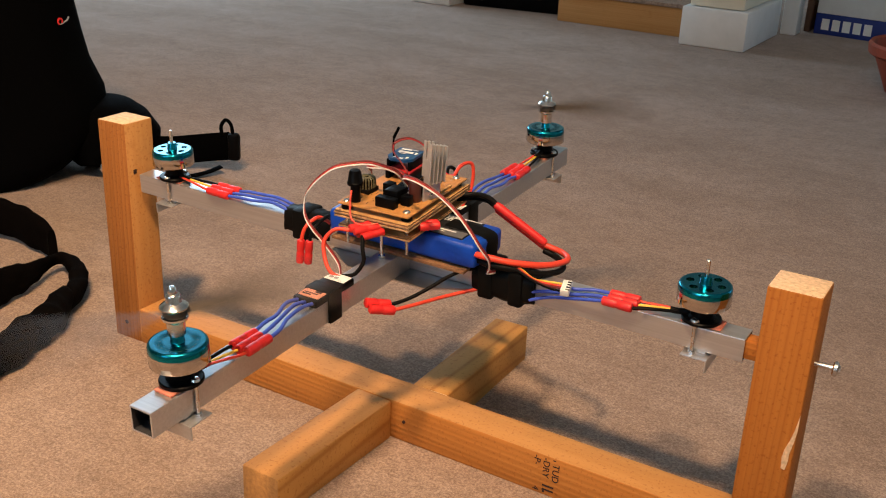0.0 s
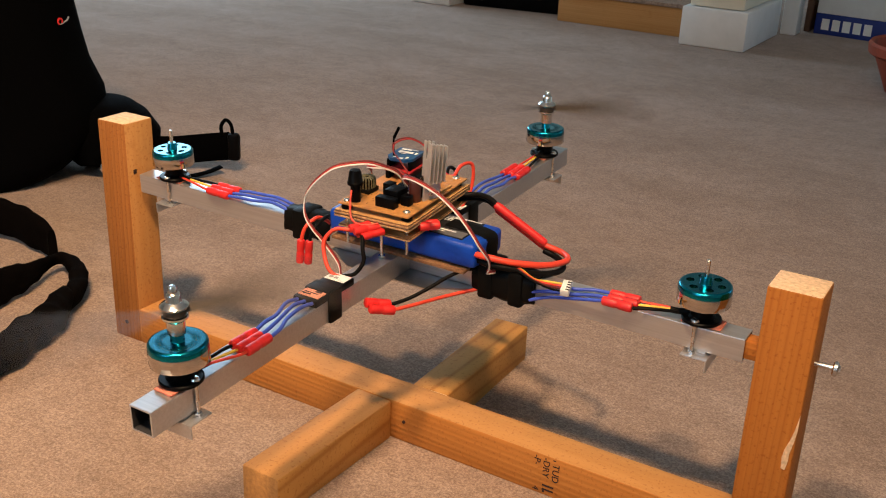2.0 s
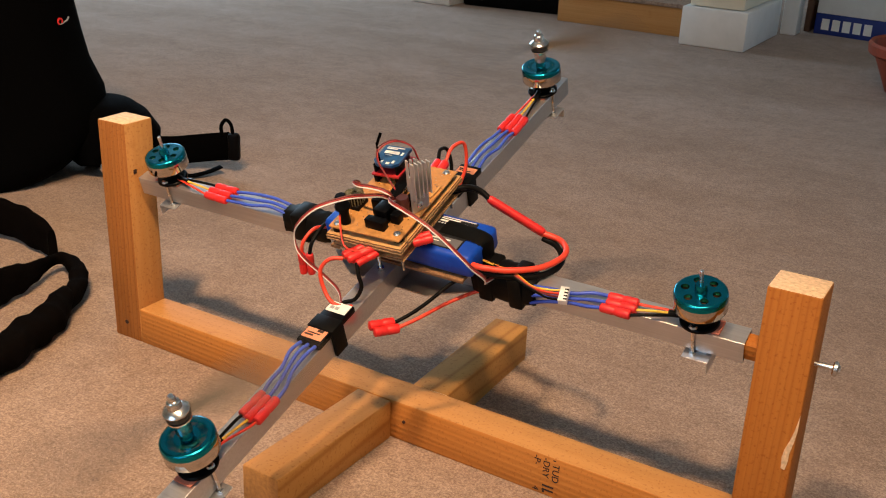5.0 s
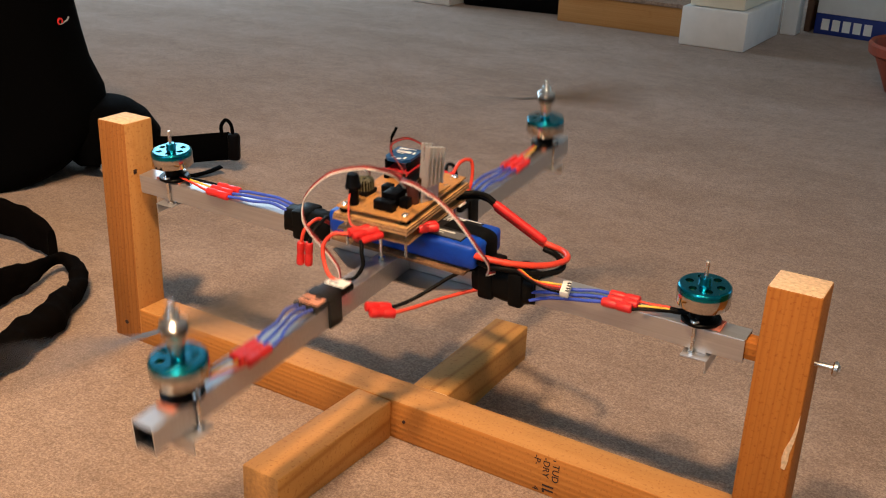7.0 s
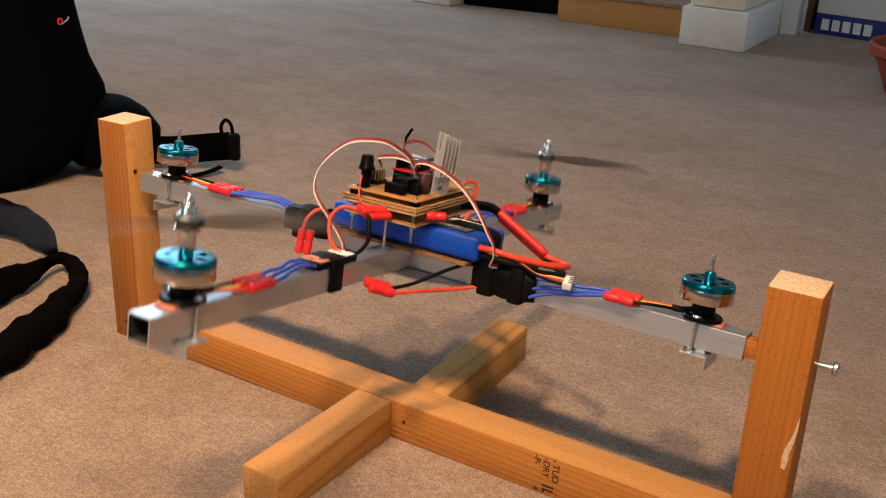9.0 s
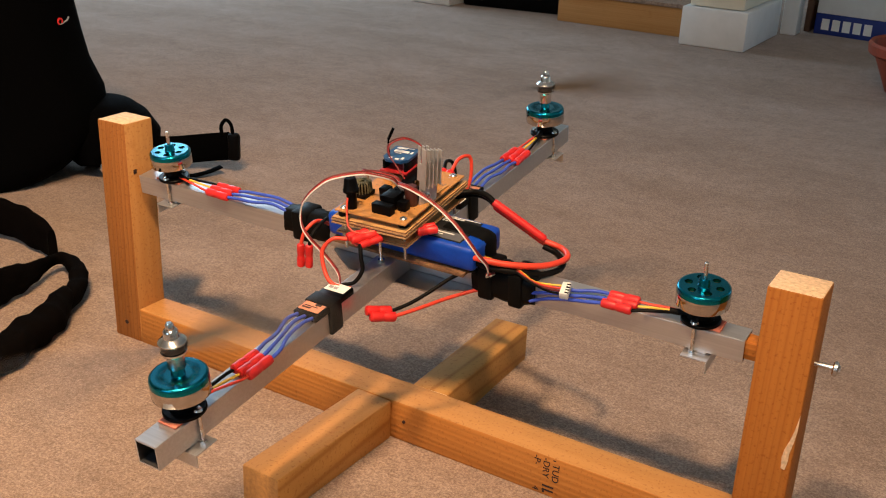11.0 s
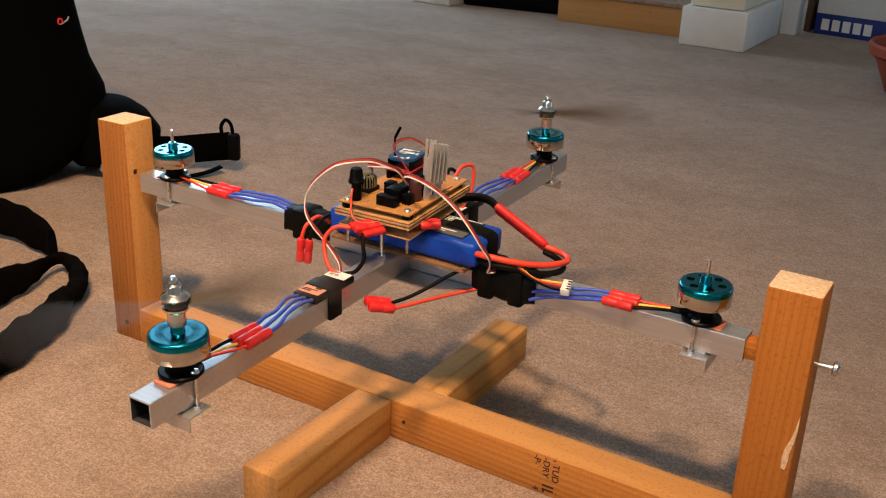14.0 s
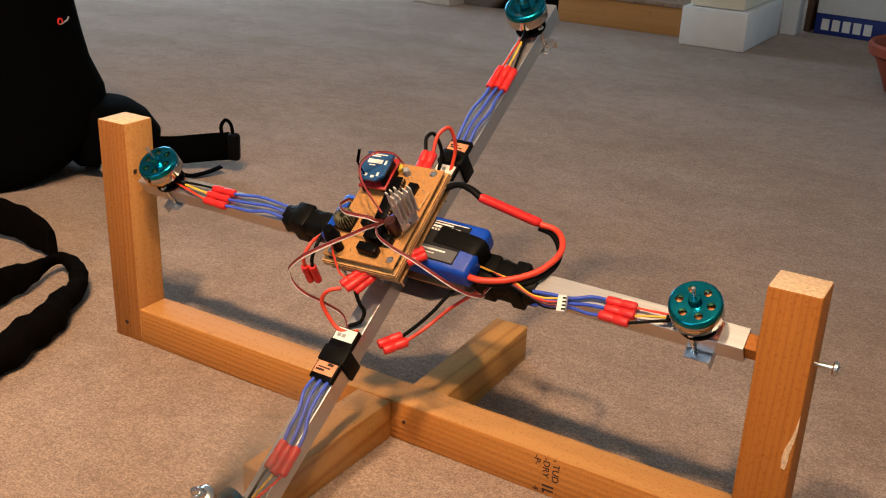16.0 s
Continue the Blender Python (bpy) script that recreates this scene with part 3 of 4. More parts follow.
esc_open(0.0750, 0.1185, -1)


def esc_taped(x0, x1, ylo, yhi, zlo, zhi, tail):
    """A speed controller wholly wrapped in black tape round the tube."""
    bm = bmesh.new()
    n = 14
    rows = []
    for k in range(n + 1):
        x = x0 + (x1 - x0) * k / n
        swell = 0.72 + 0.28 * math.sin(math.pi * min(1, 0.1 + 0.85 * k / n)) ** 0.5
        cy, cz = (ylo + yhi) / 2, (zlo + zhi) / 2
        ring = []
        for j in range(20):
            a = 2 * math.pi * j / 20
            c, s = math.cos(a), math.sin(a)
            sq = (abs(c) ** 4 + abs(s) ** 4) ** -0.25
            p = Vector((x, cy + (yhi - ylo) / 2 * swell * c * sq, cz + (zhi - zlo) / 2 * swell * s * sq))
            p += Vector((0, 1, 1)) * 0.0016 * noise.noise(p * 130) + Vector((0, 0.001, 0.001)) * math.sin(k * 2.1 + j)* 0.25
            ring.append(bm.verts.new(p))
        rows.append(ring)
    for a, b in zip(rows, rows[1:]):
        for j in range(20):
            bm.faces.new((a[j], a[(j + 1) % 20], b[(j + 1) % 20], b[j]))
    bm.faces.new(rows[0])
    bm.faces.new(rows[-1])
    esc = part("speed_controller", bm, "black_tape", quad, "speed controller wrapped in black tape", smooth=60)
    for a, b in tail:
        bm = bmesh.new()
        box(bm, (a, ylo - 0.001, zlo - 0.001), (b, yhi + 0.0006, zhi + 0.0006), 0.0025)
        part("tape_band", bm, "black_tape", esc, "black tape band")
    return esc


esc_taped(-0.1090, -0.0560, -0.0118, 0.0118, -0.0112, 0.0160, [(-0.0985, -0.0800)])
esc_taped(0.0930, 0.1490, -0.0165, 0.0110, -0.0140, 0.0150, [(0.0990, 0.1130), (0.1270, 0.1400)])


# ---- battery ----
def battery():
    bm = bmesh.new()
    box(bm, (-0.0450, -0.0262, 0.0128), (0.1010, 0.0226, 0.0346), 0.0042)
    for v in bm.verts:
        v.co += 0.0006 * noise.noise_vector(v.co * 60)
    bat = part("battery", bm, "blue_wrap", quad, "blue shrink-wrapped battery pack", smooth=60)
    bm = bmesh.new()
    box(bm, (-0.035, -0.0205, 0.0340), (0.086, 0.0175, 0.0350), 0.0003)
    part("battery_label", bm, "label_dark", bat, "dark printed foil label", smooth=None)
    bm = bmesh.new()
    box(bm, (0.050, -0.0195, 0.0350), (0.085, -0.0080, 0.0353), 0.0)
    part("label_panel", bm, "label_mid", bat, "grey label panel", smooth=None)
    bm = bmesh.new()
    box(bm, (0.052, 0.0105, 0.0350), (0.078, 0.0125, 0.0353))
    box(bm, (0.052, 0.0138, 0.0350), (0.070, 0.0150, 0.0353))
    box(bm, (0.052, 0.0162, 0.0350), (0.084, 0.0170, 0.0353))
    box(bm, (0.053, -0.0120, 0.0353), (0.075, -0.0105, 0.0355))
    box(bm, (0.053, -0.0150, 0.0353), (0.066, -0.0142, 0.0355))
    for k in range(9):
        box(bm, (0.052 + 0.0030 * k, 0.0075, 0.0350), (0.0538 + 0.0030 * k, 0.0092, 0.0353))
    tagged(part("print", bm, "label_white", bat, "pale print bars", smooth=None), kind="stuff")
    bm = bmesh.new()
    sweep(bm, [(0.060, 0.004, 0.0356), (0.085, 0.003, 0.0357), (0.0985, 0.002, 0.0340), (0.1018, 0.001, 0.0290), (0.1022, 0.0, 0.0160), (0.1080, -0.001, 0.0120)], 0.01, 10, 6, flat=(0.0085, 0.0007))
    part("strap", bm, "black_tape", bat, "black tape strap over the end", smooth=60)
    bm = bmesh.new()
    box(bm, (-0.0400, -0.0290, TOP + 0.0002), (0.0930, 0.0250, TOP + 0.0030), 0.0003)
    part("battery_tray", bm, "ply_dark", quad, "thin plywood tray", smooth=None)


battery()


# ---- plywood decks and the circuit board, turned a little ----
DECK = pose(0.0178, -0.0015, 0, 0, 0, 3.0)


def deck(name, hx, hy, z0, z1, mat, label, layers=0, bev=0.0006):
    bm = bmesh.new()
    if layers:
        step = (z1 - z0) / layers
        for k in range(layers):
            inset = 0.0006 * (k % 2)
            box(bm, (-hx + inset, -hy + inset, z0 + step * k), (hx - inset, hy - inset, z0 + step * (k + 1) - 0.00005), 0.0002, mat=0)
        bm.normal_update()
        for f in bm.faces:
            if abs(f.normal.z) < 0.5:
                f.material_index = 1 + int((f.calc_center_median().z - z0) / step) % 2
        return part(name, bm, ["ply_face", "ply_edge", "ply_dark"], quad, label, smooth=None, at=DECK)
    box(bm, (-hx, -hy, z0), (hx, hy, z1), bev)
    return part(name, bm, mat, quad, label, smooth=None, at=DECK)


deck("lower_deck", 0.0340, 0.0505, 0.0356, 0.0380, None, "thin plywood deck", 2)
deck("upper_deck", 0.0355, 0.0545, 0.0458, 0.0515, None, "plywood deck with rough sawn edges", 4)
board = deck("circuit_board", 0.0335, 0.0515, 0.0558, 0.0575, "perfboard", "tan hand-soldered circuit board")
INV = DECK.inverted()


def on_board(name, bm, mat, label="", smooth=35):
    bmesh.ops.transform(bm, matrix=INV, verts=bm.verts)
    return part(name, bm, mat, board, label, smooth=smooth)


for u, v in ((-0.0275, -0.0465), (0.0275, -0.0435), (0.0255, 0.0460), (-0.0275, 0.0460)):
    bm = bmesh.new()
    lathe(bm, [(0.0, 0.0575), (0.0030, 0.0575), (0.0031, 0.0583), (0.0022, 0.0592), (0.0, 0.0594)], 14)
    box(bm, (-0.0022, -0.00025, 0.0590), (0.0022, 0.00025, 0.0595))
    part("screw", bm, "steel", board, at=pose(u, v, 0))
    bm = bmesh.new()
    lathe(bm, [(0.0, 0.0206), (0.0013, 0.0208), (0.0013, 0.0557), (0.0, 0.0557)], 10)
    lathe(bm, [(0.0013, 0.0328), (0.0030, 0.0328), (0.0030, 0.0354), (0.0013, 0.0354)], 6, cap=False)
    part("deck_bolt", bm, "steel", board, at=pose(u, v, 0.0))
    bm = bmesh.new()
    lathe(bm, [(0.0, 0.0516), (0.0046, 0.0516), (0.0048, 0.0530), (0.0045, 0.0557), (0.0, 0.0557)], 16)
    part("spacer", bm, "black_plastic", board, "black rubber spacer", at=pose(u, v, 0))
for y in (-0.0383, 0.0383):
    bm = bmesh.new()
    lathe(bm, [(0.0, TOP), (0.0015, TOP), (0.0015, 0.0355), (0.0, 0.0355)], 12)
    lathe(bm, [(0.0015, TOP), (0.0032, TOP), (0.0032, TOP + 0.0026), (0.0015, TOP + 0.0026)], 6, cap=False)
    part("standoff_bolt", bm, "steel", quad, "long zinc bolt with nut", at=pose(XC, y, 0))


def electronics():
    # radio module on its carrier
    m = pose(-0.0010, 0.0290, -0.0030, 0, 0, 5)
    bm = bmesh.new()
    box(bm, (-0.0120, -0.0150, 0.0575), (-0.0085, 0.0150, 0.0680), 0.0003)
    box(bm, (0.0085, -0.0150, 0.0575), (0.0120, 0.0150, 0.0680), 0.0003)
    bmesh.ops.transform(bm, matrix=m, verts=bm.verts)
    on_board("header_socket", bm, "black_plastic", "black pin sockets")
    bm = bmesh.new()
    box(bm, (-0.0130, -0.0165, 0.0680), (0.0130, 0.0165, 0.0697), 0.0003)
    bmesh.ops.transform(bm, matrix=m, verts=bm.verts)
    on_board("carrier_board", bm, "red_board", "red carrier board")
    bm = bmesh.new()
    box(bm, (-0.0115, -0.0135, 0.0697), (-0.0092, 0.0100, 0.0775), 0.0002)
    box(bm, (0.0092, -0.0135, 0.0697), (0.0115, 0.0100, 0.0775), 0.0002)
    bmesh.ops.transform(bm, matrix=m, verts=bm.verts)
    on_board("module_socket", bm, "black_plastic")
    bm = bmesh.new()
    ring = [(-0.0122, -0.0100), (-0.0070, -0.0158), (0.0070, -0.0158), (0.0122, -0.0100), (0.0122, 0.0135), (-0.0122, 0.0135)]
    lo = [bm.verts.new((x, y, 0.0776)) for x, y in ring]
    hi = [bm.verts.new((x, y, 0.0800)) for x, y in ring]
    bm.faces.new(lo)
    bm.faces.new(hi)
    for k in range(6):
        bm.faces.new((lo[k], lo[(k + 1) % 6], hi[(k + 1) % 6], hi[k]))
    bmesh.ops.transform(bm, matrix=m, verts=bm.verts)
    on_board("radio_module", bm, "blue_board", "blue radio module with pale print", smooth=None)
    bm = bmesh.new()
    for x, y, w, h in ((-0.0085, 0.0015, 0.0140, 0.0042), (-0.0090, 0.0085, 0.0100, 0.0012), (-0.0090, 0.0105, 0.0160, 0.0010), (-0.0060, -0.0010, 0.0060, 0.0010), (-0.0060, -0.0125, 0.0030, 0.0030), (0.0005, -0.0135, 0.0034, 0.0026), (0.0052, -0.0115, 0.0022, 0.0040), (0.0075, 0.0010, 0.0020, 0.0048)):
        box(bm, (x, y, 0.0800), (x + w, y + h, 0.0802))
    bmesh.ops.transform(bm, matrix=m, verts=bm.verts)
    tagged(on_board("print", bm, "label_white", "pale print bars", smooth=None), kind="stuff")
    bm = bmesh.new()
    sweep(bm, [(-0.0055, 0.0175, 0.0768), (-0.0053, 0.0165, 0.0880), (-0.0050, 0.0165, 0.0945)], 0.0008, 6, 4)
    sweep(bm, [(-0.0050, 0.0165, 0.0940), (-0.0046, 0.0195, 0.0975), (-0.0041, 0.0235, 0.1018)], 0.0013, 8, 3)
    on_board("antenna", bm, "fabric", "thin black stub antenna")
    # long microcontroller in its socket
    bm = bmesh.new()
    mi = pose(0.0195, 0.0085, 0, 0, 0, 9)
    box(bm, (-0.0055, -0.0225, 0.0575), (0.0055, 0.0225, 0.0622), 0.0004, m=mi)
    box(bm, (-0.0050, -0.0220, 0.0622), (0.0050, 0.0220, 0.0655), 0.0006, m=mi)
    on_board("microcontroller", bm, "black_plastic", "long black microcontroller chip in a socket")
    bm = bmesh.new()
    for k in range(14):
        for sx in (-1, 1):
            y = -0.0205 + 0.0031 * k
            box(bm, (sx * 0.0052 - 0.0004, y - 0.0006, 0.0622), (sx * 0.0052 + 0.0004, y + 0.0006, 0.0645), 0, m=mi)
    tagged(on_board("chip_pins", bm, "steel", "row of chip pins", smooth=None), kind="stuff")
    # heat sink on its regulator
    hs = pose(0.0422, -0.0060, 0, 0, 6, -18)
    bm = bmesh.new()
    box(bm, (-0.0010, -0.0088, 0.0580), (0.0010, 0.0088, 0.0960), 0.0003)
    sink = part("heat_sink", bm, "fin_metal", quad, "finned aluminium heat sink", smooth=None, at=hs)
    for k in range(5):
        y = -0.0088 + 0.0041 * k
        bm = bmesh.new()
        box(bm, (0.0010, y, 0.0740), (0.0062, y + 0.0012, 0.1105 - 0.0012 * k), 0.0003)
        part("fin", bm, "fin_metal", sink, smooth=None)
        if k in (0, 1, 2):
            bm = bmesh.new()
            box(bm, (-0.0040, y, 0.0800), (-0.0010, y + 0.0012, 0.1112 - 0.0012 * k), 0.0003)
            part("fin", bm, "fin_metal", sink, smooth=None)
    bm = bmesh.new()
    box(bm, (-0.0058, -0.0052, 0.0610), (-0.0013, 0.0052, 0.0755), 0.0005, m=hs)
    on_board("regulator", bm, "black_plastic")
    bm = bmesh.new()
    lathe(bm, [(0.0, 0.0), (0.0030, 0.0), (0.0030, 0.0012), (0.0018, 0.0020), (0.0, 0.0022)], 12, m=hs @ pose(0.0012, -0.002, 0.0655, 0, 90, 0))
    on_board("screw", bm, "steel")
    # capacitor, relays, coil, potentiometer and small parts
    bm = bmesh.new()
    lathe(bm, [(0.0, 0.0575), (0.0050, 0.0575), (0.0052, 0.0585), (0.0052, 0.0735), (0.0046, 0.0745), (0.0, 0.0743)], 20, m=pose(0.0390, -0.0180, 0))
    on_board("capacitor", bm, "cap_brown", "dark brown can capacitor")
    for lo, hi in (((0.0180, -0.0455, 0.0575), (0.0360, -0.0380, 0.0660)), ((0.0200, -0.0350, 0.0575), (0.0330, -0.0200, 0.0690)), ((0.0345, -0.0330, 0.0575), (0.0425, -0.0255, 0.0660)), ((0.0275, 0.0120, 0.0575), (0.0360, 0.0300, 0.0625)), ((0.0110, -0.0240, 0.0575), (0.0190, -0.0150, 0.0690)), ((0.0335, -0.0130, 0.0575), (0.0405, 0.0060, 0.0660))):
        bm = bmesh.new()
        box(bm, lo, hi, 0.0006)
        on_board("pin_socket", bm, "black_plastic", "black pin socket")
    bm = bmesh.new()
    lathe(bm, [(0.0, 0.0575), (0.0042, 0.0575), (0.0042, 0.0722), (0.0066, 0.0724), (0.0067, 0.0745), (0.0061, 0.0752), (0.0050, 0.0832), (0.0042, 0.0846), (0.0, 0.0850)], 20, m=pose(-0.0012, -0.0455, 0))
    on_board("knob", bm, "black_plastic", "black knob on a stem")
    bm = bmesh.new()
    CX, CY = -0.0078, -0.0215
    lathe(bm, [(0.0030, -0.004), (0.0068, -0.004), (0.0074, -0.002), (0.0074, 0.002), (0.0068, 0.004), (0.0030, 0.004), (0.0030, -0.004)], 20, m=pose(CX, CY, 0.0652, 10, 0, 0), cap=False)
    box(bm, (CX - 0.0078, CY - 0.0078, 0.0575), (CX + 0.0078, CY + 0.0078, 0.0612), 0.0006)
    on_board("coil", bm, "black_wire", "wound inductor coil on a black base")
    bm = bmesh.new()
    for k in range(20):
        a = 2 * math.pi * k / 20
        c, q = math.cos(a), math.sin(a)
        sweep(bm, [(CX + r * c, CY + r * q, z) for r, z in ((0.0028, 0.0625), (0.0029, 0.0694), (0.0052, 0.0704), (0.0079, 0.0690), (0.0080, 0.0614))], 0.0006, 5, 2)
    tagged(on_board("winding", bm, "coil_wire", "grey enamelled wire turns"), kind="stuff")
    for x, y, r, h, mat in ((0.0300, -0.0070, 0.0026, 0.0050, "blue_wire"), (0.0318, -0.0150, 0.0032, 0.0045, "label_grey"), (0.0100, 0.0420, 0.0035, 0.0050, "yellow_wire"), (0.0185, 0.0400, 0.0030, 0.0070, "label_grey")):
        bm = bmesh.new()
        lathe(bm, [(0.0, 0.0575), (r, 0.0575), (r, 0.0575 + h * 0.85), (r * 0.7, 0.0575 + h), (0.0, 0.0575 + h)], 12, m=pose(x, y, 0))
        on_board("component", bm, mat)
    bm = bmesh.new()
    box(bm, (0.0462, 0.0080, 0.0575), (0.0480, 0.0260, 0.0592), 0.0002)
    on_board("solder_rail", bm, "ply_face")
    bm = bmesh.new()
    random.seed(7)
    for k in range(150):
        x, y = random.uniform(-0.012, 0.049), random.uniform(-0.048, 0.046)
        box(bm, (x - 0.0004, y - 0.0004, 0.0574), (x + 0.0004, y + 0.0004, 0.0577))
    tagged(on_board("solder_pads", bm, "steel", "scattered solder dots", smooth=None), kind="stuff")


electronics()


# ---- power plugs and their wires ----
def plug_pair(a, b, side, name="power_plug", gap=0.0068, r=0.0042):
    """Two joined red sleeves from a to b, set apart along side."""
    a, b, s = Vector(a), Vector(b), Vector(side).normalized() * gap / 2
    one = bullet(a + s, b + s, quad, r, name, "pair of red power connectors")
    bullet(a - s, b - s, one, r, "sleeve")
    return one


plug_pair((0.0135, -0.0720, 0.0445), (0.0250, -0.0510, 0.0440), (1, -0.4, 0), r=0.0037)
plug_pair((0.0200, -0.0705, 0.0405), (0.0285, -0.0520, 0.0410), (1, -0.3, 0), r=0.0031)
plug_pair((0.0515, -0.0316, 0.0428), (0.0640, -0.0204, 0.0434), (1, -1, 0.2), r=0.0037)
plug_pair((0.0200, 0.0520, 0.0440), (0.0165, 0.0760, 0.0440), (1, 0, 0))
plug_pair((-0.0560, -0.0455, 0.0090), (-0.0574, -0.0470, -0.0130), (1, 0.3, 0), gap=0.0076, r=0.0035)
plug_pair((0.0535, -0.0735, -0.0130), (0.0410, -0.0905, -0.0075), (0.75, -0.3, -0.35))

cable("power_wire", [(0.0125, -0.0735, 0.0450), (0.0030, -0.0800, 0.0455), (-0.0035, -0.0860, 0.0360), (0.0020, -0.0920, 0.0220), (0.0120, -0.0960, 0.0150), (0.0245, -0.0925, 0.0125), (0.0250, -0.0905, 0.0120)], 0.0017, "red_wire", quad, "red silicone power wire")
cable("power_wire", [(0.0235, -0.0710, 0.0420), (0.0270, -0.0760, 0.0330), (0.0290, -0.0780, 0.0230), (0.0240, -0.0830, 0.0130), (0.0160, -0.0880, 0.0110), (0.0150, -0.0925, 0.0115)], 0.0017, "black_wire", quad, "black silicone power wire")
cable("power_wire", [(0.0130, 0.0750, 0.0440), (0.0080, 0.0880, 0.0480), (0.0090, 0.0980, 0.0420), (0.0140, 0.0930, 0.0260), (0.0140, 0.0800, 0.0140), (0.0140, 0.0755, 0.0115)], 0.0017, "black_wire", quad)
cable("power_wire", [(0.0200, 0.0750, 0.0440), (0.0200, 0.0900, 0.0520), (0.0250, 0.1020, 0.0500), (0.0270, 0.0980, 0.0300), (0.0250, 0.0850, 0.0150), (0.0240, 0.0755, 0.0115)], 0.0017, "red_wire", quad)
cable("power_wire", [(-0.0520, -0.0445, 0.0090), (-0.0500, -0.0400, 0.0190), (-0.0500, -0.0220, 0.0240), (-0.0545, -0.0080, 0.0160), (-0.0600, -0.0020, 0.0100)], 0.0017, "black_wire", quad)
cable("power_wire", [(-0.0595, -0.0465, 0.0090), (-0.0570, -0.0430, 0.0200), (-0.0540, -0.0300, 0.0250), (-0.0560, -0.0130, 0.0150), (-0.0600, -0.0050, 0.0080)], 0.0017, "red_wire", quad)
cable("power_wire", [(0.0558, -0.0738, -0.0143), (0.0654, -0.0590, -0.0135), (0.0765, -0.0350, -0.0140), (0.0900, -0.0180, -0.0120), (0.1000, -0.0120, -0.0090)], 0.0016, "red_wire", quad)
cable("power_wire", [(0.0512, -0.0728, -0.0118), (0.0609, -0.0590, -0.0087), (0.0712, -0.0455, -0.0022), (0.0800, -0.0300, 0.0040), (0.0900, -0.0190, 0.0085), (0.0980, -0.0130, 0.0085)], 0.0016, "black_wire", quad)

# the thick battery lead loop with its red sleeves
for off, mats in ((0.0, ("black_wire", "black_wire")), (0.0070, ("black_wire", "red_wire"))):
    o = Vector((-0.15, 0.60, -0.75)) * off
    pts = [Vector(p) for p in ((0.0440, 0.0400, 0.0438), (0.0580, 0.0490, 0.0450), (0.0720, 0.0470, 0.0460), (0.0835, 0.0430, 0.0425))]
    cable("battery_lead", [p + o * 0.8 for p in pts], 0.0026, mats[0], quad, "thick black battery lead")
    bullet(Vector((0.0815, 0.0435, 0.0430)) + o, Vector((0.1280, 0.0500, 0.0150)) + o, quad, 0.0038, "sleeve", "long ribbed red connector sleeve", 14)
cable("battery_lead", [(0.1270, 0.0505, 0.0135), (0.1430, 0.0500, 0.0110), (0.1545, 0.0380, 0.0130), (0.1570, 0.0220, 0.0160), (0.1480, 0.0020, 0.0190), (0.1300, -0.0140, 0.0230), (0.1120, -0.0220, 0.0260), (0.0990, -0.0220, 0.0260)], 0.0027, "red_wire", quad, "thick red battery lead")
cable("battery_lead", [(0.1270, 0.0500, 0.0085), (0.1400, 0.0480, 0.0060), (0.1530, 0.0330, 0.0070), (0.1550, 0.0150, 0.0095), (0.1450, -0.0040, 0.0130), (0.1280, -0.0160, 0.0180), (0.1120, -0.0200, 0.0190), (0.0990, -0.0190, 0.0200)], 0.0027, "black_wire", quad, "thick black battery lead")


# ---- thin leads ----
def servo_lead(points, label="thin white, red and brown servo lead", r=0.00062):
    bm = bmesh.new()
    for k in range(3):
        line = [Vector(p) + Vector((0.0, 0.0005, 0.0010)) * (k - 1) * 1.15 for p in points]
        sweep(bm, line, r, 6, 8, mat=k)
    return part("servo_lead", bm, ["white_wire", "dull_red_wire", "brown_wire"], quad, label, smooth=60)


servo_lead([(0.0300, -0.0180, 0.0700), (0.0335, -0.0300, 0.0810), (0.0336, -0.0383, 0.0883), (0.0305, -0.0516, 0.0960), (0.0242, -0.0649, 0.1018), (0.0091, -0.0795, 0.1007), (-0.0011, -0.0843, 0.0945), (-0.0131, -0.0862, 0.0826), (-0.0215, -0.0852, 0.0700), (-0.0207, -0.0878, 0.0565), (-0.0133, -0.0884, 0.0461), (-0.0033, -0.0859, 0.0345), (0.0087, -0.0840, 0.0188), (0.0170, -0.0925, 0.0120)])
servo_lead([(0.0320, -0.0180, 0.0700), (0.0350, -0.0300, 0.0800), (0.0472, -0.0423, 0.0873), (0.0635, -0.0489, 0.0885), (0.0823, -0.0517, 0.0833), (0.0989, -0.0535, 0.0738), (0.1108, -0.0524, 0.0607), (0.1179, -0.0480, 0.0467), (0.1219, -0.0411, 0.0346), (0.1191, -0.0335, 0.0236), (0.1138, -0.0265, 0.0153), (0.1150, -0.0150, 0.0120)])
servo_lead([(0.0290, -0.0170, 0.0690), (0.0327, -0.0250, 0.0805), (0.0251, -0.0261, 0.0839), (0.0143, -0.0271, 0.0846), (0.0023, -0.0255, 0.0822), (-0.0084, -0.0185, 0.0783), (-0.0120, -0.0080, 0.0700), (-0.0175, 0.0000, 0.0600), (-0.0190, 0.0030, 0.0530)])
for shift, mat, label in ((0.0, "brown_wire", "thin dark red signal wire"), (0.0011, "dull_red_wire", "thin red signal wire")):
    line = [(0.0300, -0.0150, 0.0790), (0.0160, -0.0060, 0.0845), (0.0010, 0.0060, 0.0870), (-0.0050, 0.0180, 0.0905), (0.0020, 0.0310, 0.0915), (0.0120, 0.0400, 0.0830), (0.0160, 0.0420, 0.0690)]
    cable("signal_wire", [(x + shift, y, z - shift) for x, y, z in line], 0.0006, mat, quad, label, n=6)
